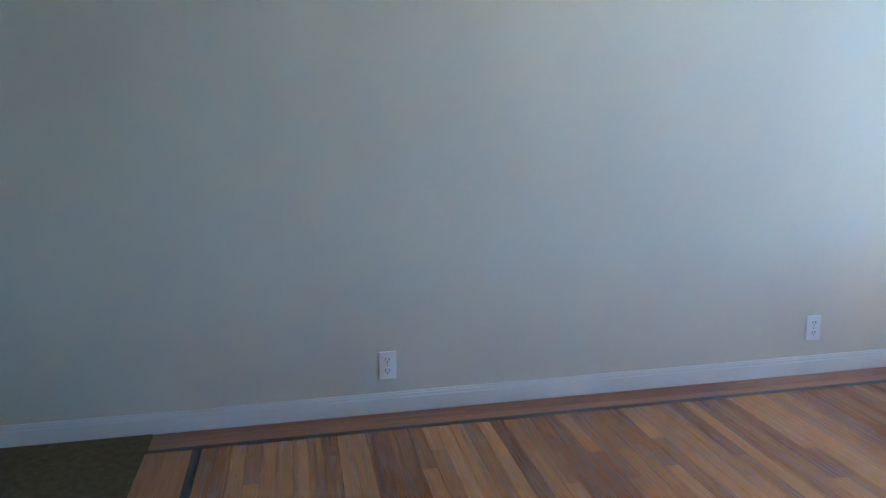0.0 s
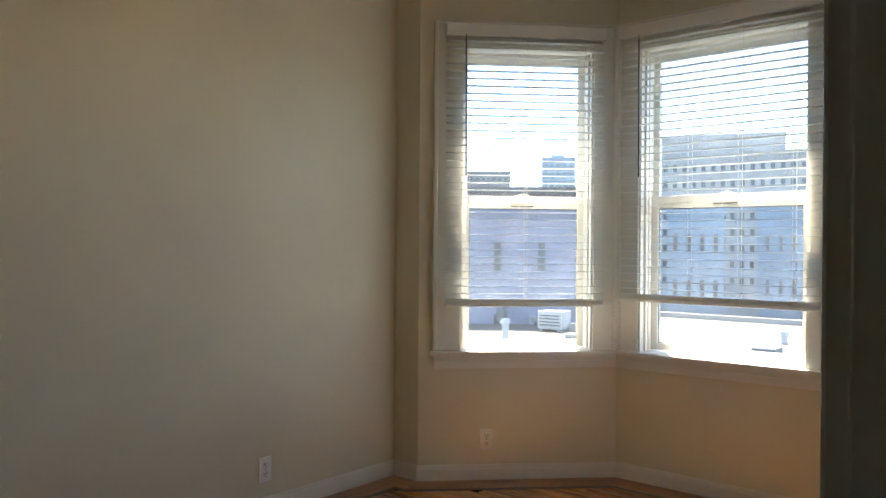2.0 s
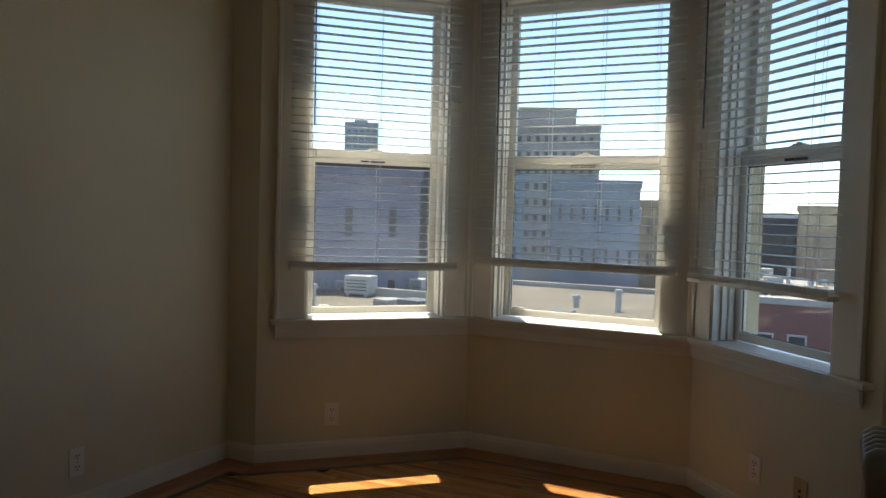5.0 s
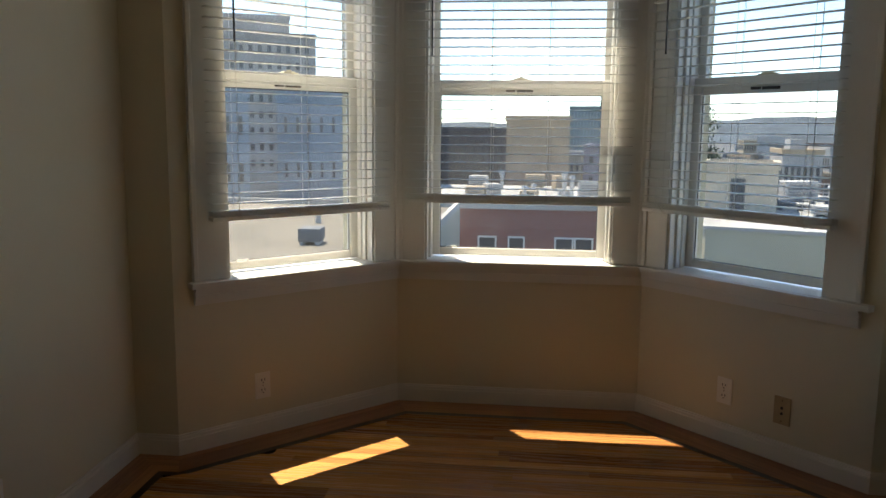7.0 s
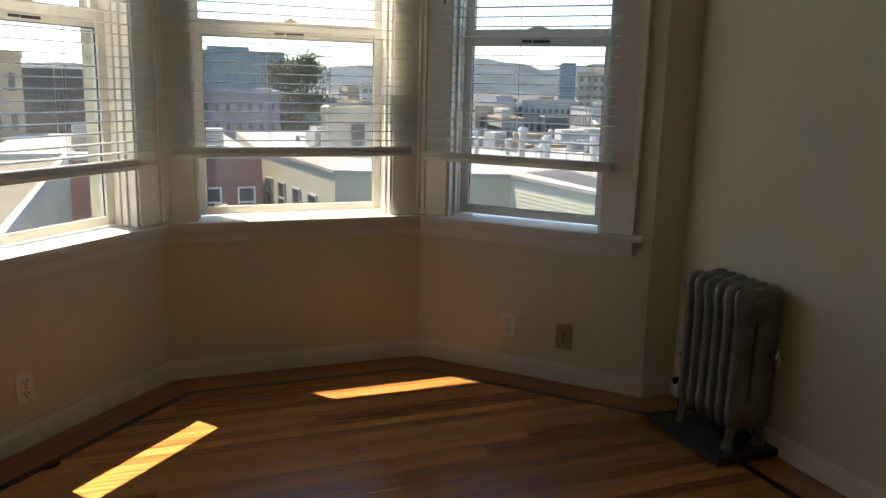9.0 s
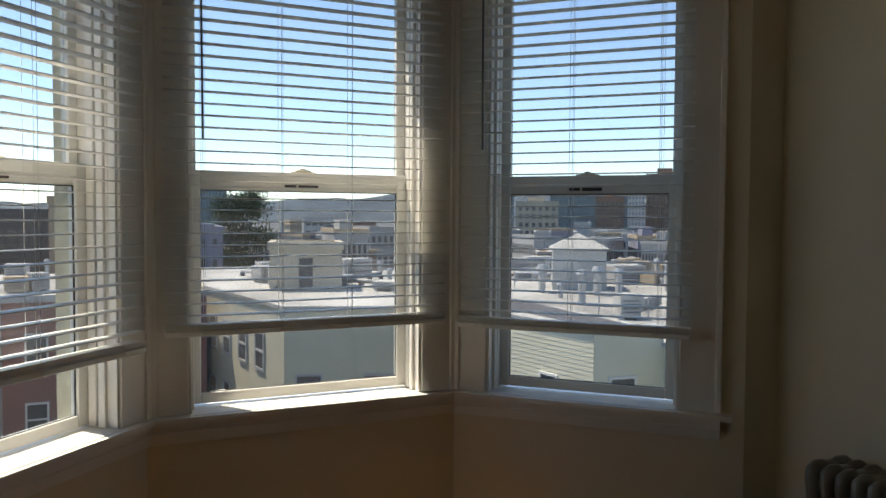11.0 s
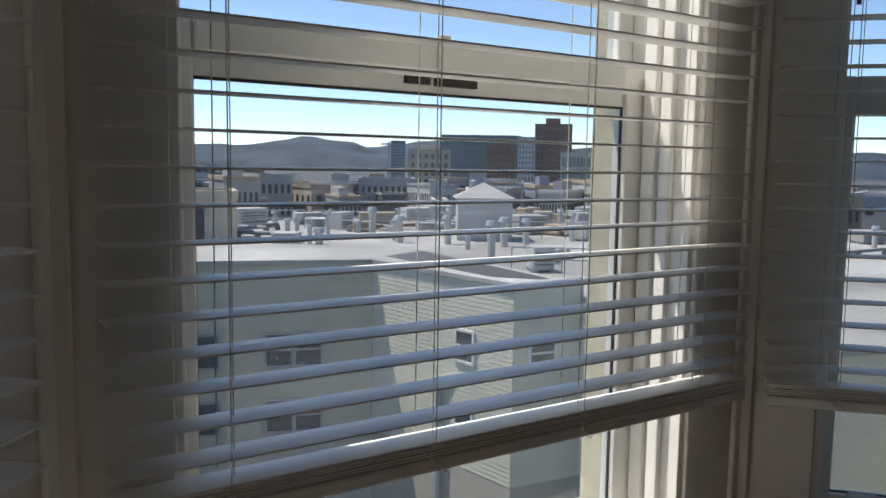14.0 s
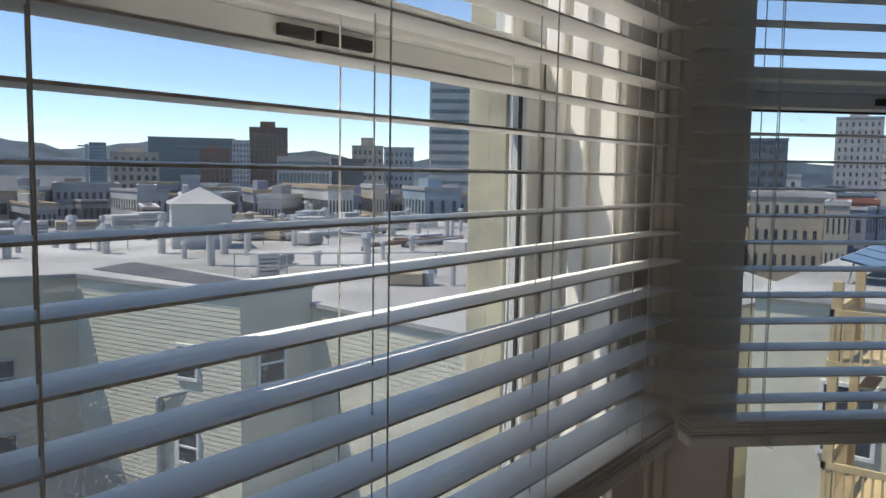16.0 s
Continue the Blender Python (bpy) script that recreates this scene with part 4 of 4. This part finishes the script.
def roof_unit(x, y, z, w, d, h, a, mat=WHITEB):
    base = tagged(new("roof_unit"), "boxy metal ventilation unit on a flat roof", "ventilation unit", group="roof units")
    base.matrix_basis = pose(x, y, z - 0.02, 0, 0, a)
    bm = bmesh.new()
    add_box(bm, -w / 2, w / 2, -d / 2, d / 2, 0.12, h, 0.03)
    finish("case", bm, mat, base)
    bm = bmesh.new()
    for sx in (-1, 1):
        add_box(bm, sx * w * 0.35 - 0.06, sx * w * 0.35 + 0.06, -d / 2, d / 2, 0, 0.12)
    finish("skid", bm, PIPE, base)
    bm = bmesh.new()
    for k in range(4):
        add_box(bm, -w * 0.4, w * 0.4, -d / 2 - 0.02, -d / 2 + 0.01, h * (0.3 + 0.15 * k), h * (0.36 + 0.15 * k))
    finish("louvre", bm, DARKB, base)


r3 = random.Random(11)
for k in range(60):
    x, y = r3.uniform(21, 54), r3.uniform(22, 60)
    roof_vent(x, y, ROOFZ - 0.56, r3.uniform(0.5, 1.6), r3.uniform(0.1, 0.22))
for k in range(46):
    x, y = r3.uniform(21.5, 55), r3.uniform(24, 60)
    if abs(x - 30) + abs(y - 42.5) < 5:
        continue
    roof_unit(x, y, ROOFZ - 0.56, r3.uniform(0.9, 2.6), r3.uniform(0.8, 1.8), r3.uniform(0.5, 1.3), r3.uniform(-40, 40), r3.choice([WHITEB, GREYB, PIPE, WHITEB, TANB]))
for k in range(7):
    roof_vent(r3.uniform(10, 19), r3.uniform(38, 58), ROOFZ, r3.uniform(0.5, 1.3), r3.uniform(0.1, 0.2))
for k in range(6):
    roof_unit(r3.uniform(10, 19), r3.uniform(40, 58), ROOFZ, r3.uniform(0.9, 2.2), 1.2, r3.uniform(0.5, 1.2), r3.uniform(-40, 40), r3.choice([WHITEB, GREYB, DARKB]))


def roof_duct(p, q, z, r, mat):
    base = tagged(new("roof_duct"), "long pipe run on blocks across the flat roof", "pipe", group="roof pipes")
    p, q = Vector(p), Vector(q)
    bm = bmesh.new()
    add_tube(bm, (p.x, p.y, z + 0.3), (q.x, q.y, z + 0.3), r, n=8)
    finish("pipe", bm, mat, base)
    bm = bmesh.new()
    n = max(2, int((q - p).length / 2.5))
    for k in range(n + 1):
        e = p.lerp(q, k / n)
        add_box(bm, e.x - 0.12, e.x + 0.12, e.y - 0.12, e.y + 0.12, z - 0.02, z + 0.3 - r * 0.6)
    tagged(finish("block", bm, DARKB, base), kind="stuff")


for k in range(16):
    x, y, a = r3.uniform(22, 48), r3.uniform(24, 56), r3.choice([0.0, 0.3, 1.5, -0.5])
    l = r3.uniform(4, 11)
    roof_duct((x, y), (x + l * math.cos(a), y + l * math.sin(a)), ROOFZ - 0.56, r3.uniform(0.06, 0.2), r3.choice([PIPE, DARKB, GREYB, BROWNB]))
for k in range(6):
    roof_duct((r3.uniform(9.5, 13), r3.uniform(38, 56)), (r3.uniform(15, 19), r3.uniform(38, 56)), ROOFZ, r3.uniform(0.06, 0.14), r3.choice([PIPE, DARKB]))
# sunken dark roof part with long ducts beside the sunny wall
bm = bmesh.new()
add_prism(bm, [(17.4, 26), (18.9, 24.2), (19.6, 34), (17.2, 33)], ROOFZ - 0.008, ROOFZ + 0.012)
tagged(finish("roof_patch", bm, DARKROOF), "dark tar patch on the flat roof", "roof", kind="structure")

# red brick building straight ahead
br = tagged(new("brick_building"), "red brick building with white windows and pale roof", "building")
bm = bmesh.new()
add_box(bm, -6.0, 6.9, 42, 60, GROUND, -2.50)
finish("wall", bm, BRICK, br)
bm = bmesh.new()
add_box(bm, -6.2, 7.0, 41.8, 42.2, -2.50, -2.20)
add_box(bm, -6.0, 6.9, 42.2, 60, -2.50, -2.45)
finish("coping", bm, WHITEROOF, br)
for x, w in ((-4.9, 1.1), (-2.9, 1.0), (-0.55, 0.8), (0.96, 0.7), (3.4, 0.8), (4.4, 0.8), (6.1, 0.7)):
    for z in (-5.4, -8.55):
        facade_window(br, (-6.0, 42), (6.9, 42), x + 6, z, w, 1.4)
for k in range(8):
    roof_unit(r3.uniform(-5, 6), r3.uniform(44, 58), -2.45, r3.uniform(0.7, 1.8), 1.0, r3.uniform(0.4, 1.1), r3.uniform(-20, 20), r3.choice([WHITEB, TANB, GREYB]))
for k in range(6):
    roof_vent(r3.uniform(-5, 6), r3.uniform(44, 58), -2.45, r3.uniform(0.5, 1.7), 0.12)

# tan roofs below the left windows
tr = tagged(new("flat_roof_building"), "low building with tan gravel flat roof and curbs", "building")
bm = bmesh.new()
add_box(bm, -24, -1.8, 20, 40, GROUND, -2.3)
finish("wall", bm, SIDEGREY, tr)
bm = bmesh.new()
add_box(bm, -23.7, -2.0, 20.3, 39.7, -2.3, -2.25)
finish("roof", bm, TANROOF, tr)
bm = bmesh.new()
for b4 in ((-24, -1.8, 20, 20.3), (-24, -1.8, 39.7, 40), (-24, -23.7, 20.3, 39.7), (-2.0, -1.8, 20.3, 39.7)):
    add_box(bm, *b4, -2.3, -2.0)
add_box(bm, -16, -11, 30, 30.25, -2.26, -1.9)
finish("curb", bm, WHITEROOF, tr)
for k in range(10):
    roof_unit(r3.uniform(-21, -4), r3.uniform(24, 38), -2.25, r3.uniform(0.6, 1.6), 0.9, r3.uniform(0.35, 0.9), r3.uniform(-20, 20), r3.choice([WHITEB, GREYB, DARKB]))
for k in range(7):
    roof_vent(r3.uniform(-21, -4), r3.uniform(23, 38), -2.25, r3.uniform(0.3, 0.9), 0.12)

# pale wall and new timber stair seen through the right-hand window
pw = tagged(new("stucco_building"), "pale stucco building with flat roof and solar panels", "building")
bm = bmesh.new()
add_box(bm, 20.2, 44, -4, 9.5, GROUND, -1.3)
finish("wall", bm, SIDING, pw)
bm = bmesh.new()
add_box(bm, 20.1, 44, -4, 9.6, -1.3, -1.18)
finish("roof", bm, WHITEROOF, pw)
for k, y in enumerate((7.4, 5.0)):
    facade_window(pw, (20.2, 9.5), (20.2, -4), 9.5 - y, -4.6, 1.0, 1.5)
for k in range(5):
    sp = tagged(new("solar_panel"), "dark blue solar panel tilted on a flat roof", "solar panel", group="solar panels")
    sp.matrix_basis = pose(24 + 1.9 * k, 6.8, -0.86, 12, 0, 0)
    bm = bmesh.new()
    add_box(bm, -0.85, 0.85, -1.5, 1.5, -0.02, 0.03)
    finish("panel", bm, SOLAR, sp)
    bm = bmesh.new()
    for u in (-0.6, 0.6):
        add_tube(bm, (u, -1.2, -0.06), (u, -1.2, -0.01), 0.03, n=6)
        add_tube(bm, (u, 1.2, -0.62), (u, 1.2, -0.01), 0.03, n=6)
    finish("leg", bm, PIPE, sp)

st = tagged(new("timber_stair"), "new pale lumber outdoor stair with slatted rails", "stair")
st.matrix_basis = pose(0, 0.6, 1.0)
bm = bmesh.new()
for x, y in ((16.0, 3.6), (18.2, 3.6), (16.0, 6.4), (18.2, 6.4)):
    add_box(bm, x - 0.08, x + 0.08, y - 0.08, y + 0.08, GROUND, -1.3)
finish("post", bm, LUMBER, st)
bm = bmesh.new()
for z in (-1.9, -4.6):
    add_box(bm, 15.9, 18.3, 3.5, 6.5, z - 0.9, z - 0.78)
    add_box(bm, 15.9, 15.98, 3.5, 6.5, z, z + 0.12)
    add_box(bm, 15.9, 18.3, 6.42, 6.5, z, z + 0.12)
finish("deck", bm, LUMBER, st)
bm = bmesh.new()
for z in (-1.9, -4.6):
    for k in range(20):
        y = 3.55 + 0.15 * k
        add_box(bm, 15.91, 15.95, y, y + 0.04, z - 0.78, z)
    for k in range(14):
        x = 16.1 + 0.15 * k
        add_box(bm, x, x + 0.04, 6.43, 6.47, z - 0.78, z)
tagged(finish("baluster", bm, LUMBER, st), kind="stuff")
bm = bmesh.new()
for k in range(12):
    z = -2.7 - 0.2 * k
    add_box(bm, 16.1, 17.1, 6.3 - 0.26 * k, 6.55 - 0.26 * k, z - 0.05, z)
finish("tread", bm, LUMBER, st)


# tree beyond the brick building
def tree(x, y, z0, h, spread, seed):
    base = tagged(new("tree"), "full green broadleaf tree standing among the houses", "tree")
    base.matrix_basis = pose(x, y, z0)
    r = random.Random(seed)
    bm = bmesh.new()
    tips = []
    add_tube(bm, (0, 0, 0), (0.2, 0, h * 0.45), 0.45, 0.3, n=9)
    for k in range(22):
        a, up = r.uniform(0, 6.28), r.uniform(0.5, 0.98)
        rad = spread * math.sqrt(max(0.05, 1 - ((up - 0.66) / 0.36) ** 2)) * r.uniform(0.45, 0.95)
        tip = Vector((rad * math.cos(a), rad * math.sin(a), h * up))
        add_tube(bm, (0.2, 0, h * r.uniform(0.3, 0.45)), tip, 0.14, 0.03, n=6)
        tips.append(tip)
    finish("trunk", bm, BARK, base)
    verts, faces = [], []
    for tip in tips:
        for k in range(520):
            p = tip + Vector((r.gauss(0, 1), r.gauss(0, 1), r.gauss(0, 0.8))) * spread * 0.22
            s = r.uniform(0.10, 0.22)
            q = Euler((r.uniform(0, 6.28), r.uniform(0, 6.28), r.uniform(0, 6.28))).to_matrix()
            i = len(verts)
            verts += [tuple(p + q @ Vector(c) * s) for c in ((-1, 0, 0), (0, -0.6, 0.1), (1, 0, 0), (0, 0.6, 0.1))]
            faces.append((i, i + 1, i + 2, i + 3))
    me = bpy.data.meshes.new("leaf")
    me.from_pydata(verts, [], faces)
    me.materials.append(LEAF)
    ob = new("leaf", me)
    ob.parent = base
    tagged(ob, kind="stuff")


x, y = place(10.95, 92)
tree(x, y, GROUND, 16.6, 3.7, 3)

# construction crane far off
cr = tagged(new("tower_crane"), "thin tower crane against the hills", "crane")
x, y = place(29.3, 420)
cr.matrix_basis = pose(x, y, GROUND, 0, 0, -35)
bm = bmesh.new()
add_box(bm, -0.7, 0.7, -0.7, 0.7, 0, 26)
finish("mast", bm, PIPE, cr)
bm = bmesh.new()
add_box(bm, -4, 9, -0.5, 0.5, 24.6, 25.4)
finish("jib", bm, PIPE, cr)

# ---- floors ----
bm = bmesh.new()
add_prism(bm, [(-0.15, 0.05), (-0.15, YR + 0.2)] + offset_line(BAY, -T)[1:3] + [(W + 0.01, YR + 0.2), (W + 0.01, 0.05)], -0.2, -0.012)
floor = tagged(finish("floor", bm, BORDER), "glossy honey fir strip floor with dark inlay border", "floor", kind="structure")
bm = bmesh.new()
add_box(bm, -0.15, W - 0.0005, -2.75, 0.0545, -0.2, 0.004)
add_box(bm, W - 0.0005, 4.85, -2.75, 2.6, -0.2, 0.0035)
tagged(finish("floor_carpet", bm, CARPET), "olive-brown low pile carpet", "carpet", kind="structure")

IW, BW = 0.034, 0.172
LOOP = [(west(0.055), 0.055), (0, YR), (XL0, YR), (XL1, YB), (XR1, YB), (XR0, YR), (W, YR), (W, 0.055)]


def piece(name, pts, mat, top=0.0, m=None, along=None):
    """A thin board of floor; its own x axis lies along the grain."""
    a = along or 0.0
    cx, cy = sum(p[0] for p in pts) / len(pts), sum(p[1] for p in pts) / len(pts)
    rot = Matrix.Rotation(-a, 2)
    loc = [rot @ (Vector(p) - Vector((cx, cy))) for p in pts]
    bm = bmesh.new()
    lo = [bm.verts.new((p.x, p.y, -0.012)) for p in loc]
    hi = [bm.verts.new((p.x, p.y, 0)) for p in loc]
    bm.faces.new(lo[::-1])
    bm.faces.new(hi)
    for k in range(len(pts)):
        bm.faces.new((lo[k], lo[(k + 1) % len(pts)], hi[(k + 1) % len(pts)], hi[k]))
    return finish(name, bm, mat, floor, pose(cx, cy, top, 0, 0, math.degrees(a)))


# border boards along the walls, three abreast, and the dark inlay
for j in range(3):
    a, b = offset_line(LOOP, BW * j / 3 + 0.0006), offset_line(LOOP, BW * (j + 1) / 3 - 0.0006)
    for i in range(len(LOOP) - 1):
        d = Vector(LOOP[i + 1]) - Vector(LOOP[i])
        n = max(1, round(d.length / 1.5))
        for k in range(n):
            f0, f1 = k / n, (k + 1) / n
            q = [Vector(a[i]).lerp(Vector(a[i + 1]), f0), Vector(a[i]).lerp(Vector(a[i + 1]), f1), Vector(b[i]).lerp(Vector(b[i + 1]), f1), Vector(b[i]).lerp(Vector(b[i + 1]), f0)]
            piece("border_board", q[::-1], BORDER, random.uniform(-0.0003, 0.0003), along=math.atan2(d.y, d.x))
a, b = offset_line(LOOP, BW), offset_line(LOOP, BW + IW)
for i in range(len(LOOP) - 1):
    d = Vector(LOOP[i + 1]) - Vector(LOOP[i])
    piece("inlay_strip", [b[i], b[i + 1], a[i + 1], a[i]], INLAY, 0.0, along=math.atan2(d.y, d.x))
# cross pieces where the wood meets the carpet
piece("border_board", [(BW + IW + west(0.1), 0.055), (W - BW - IW, 0.055), (W - BW - IW, 0.23), (BW + IW + west(0.2), 0.23)], BORDER)
piece("inlay_strip", [(BW + IW + west(0.2), 0.2306), (W - BW - IW, 0.2306), (W - BW - IW, 0.2646), (BW + IW + west(0.2), 0.2646)], INLAY)

# field boards across the room
D = BW + IW + 0.0006
inner = offset_line(LOOP, D)


def span(y):
    """Left and right ends of the field at y."""
    lx = [inner[0], inner[1], inner[2], inner[3]]
    xs = []
    for pts in (lx, [inner[7], inner[6], inner[5], inner[4]]):
        v = pts[-1][0]
        for p, q in zip(pts, pts[1:]):
            if p[1] <= y <= q[1] and q[1] > p[1]:
                v = p[0] + (q[0] - p[0]) * (y - p[1]) / (q[1] - p[1])
                break
        xs.append(v)
    return xs


ytop = inner[3][1]
rows_n = 76
hgt = (ytop - 0.2656) / rows_n
for r in range(rows_n):
    y0, y1 = 0.2656 + r * hgt, 0.2656 + (r + 1) * hgt - 0.0007
    (l0, r0), (l1, r1) = span(y0 + 1e-4), span(y1 - 1e-4)
    cuts = [0.0]
    x = random.uniform(0.4, 1.7)
    while x < W - 0.6:
        cuts.append(x)
        x += random.uniform(0.9, 2.2)
    cuts.append(99)
    for c0, c1 in zip(cuts, cuts[1:]):
        p = [(max(c0, l0), y0), (min(c1 - 0.0005, r0), y0), (min(c1 - 0.0005, r1), y1), (max(c0, l1), y1)]
        if p[1][0] - p[0][0] > 0.02 and p[2][0] - p[3][0] > 0.02:
            piece("plank", p, OAK, random.uniform(-0.0004, 0.0004))
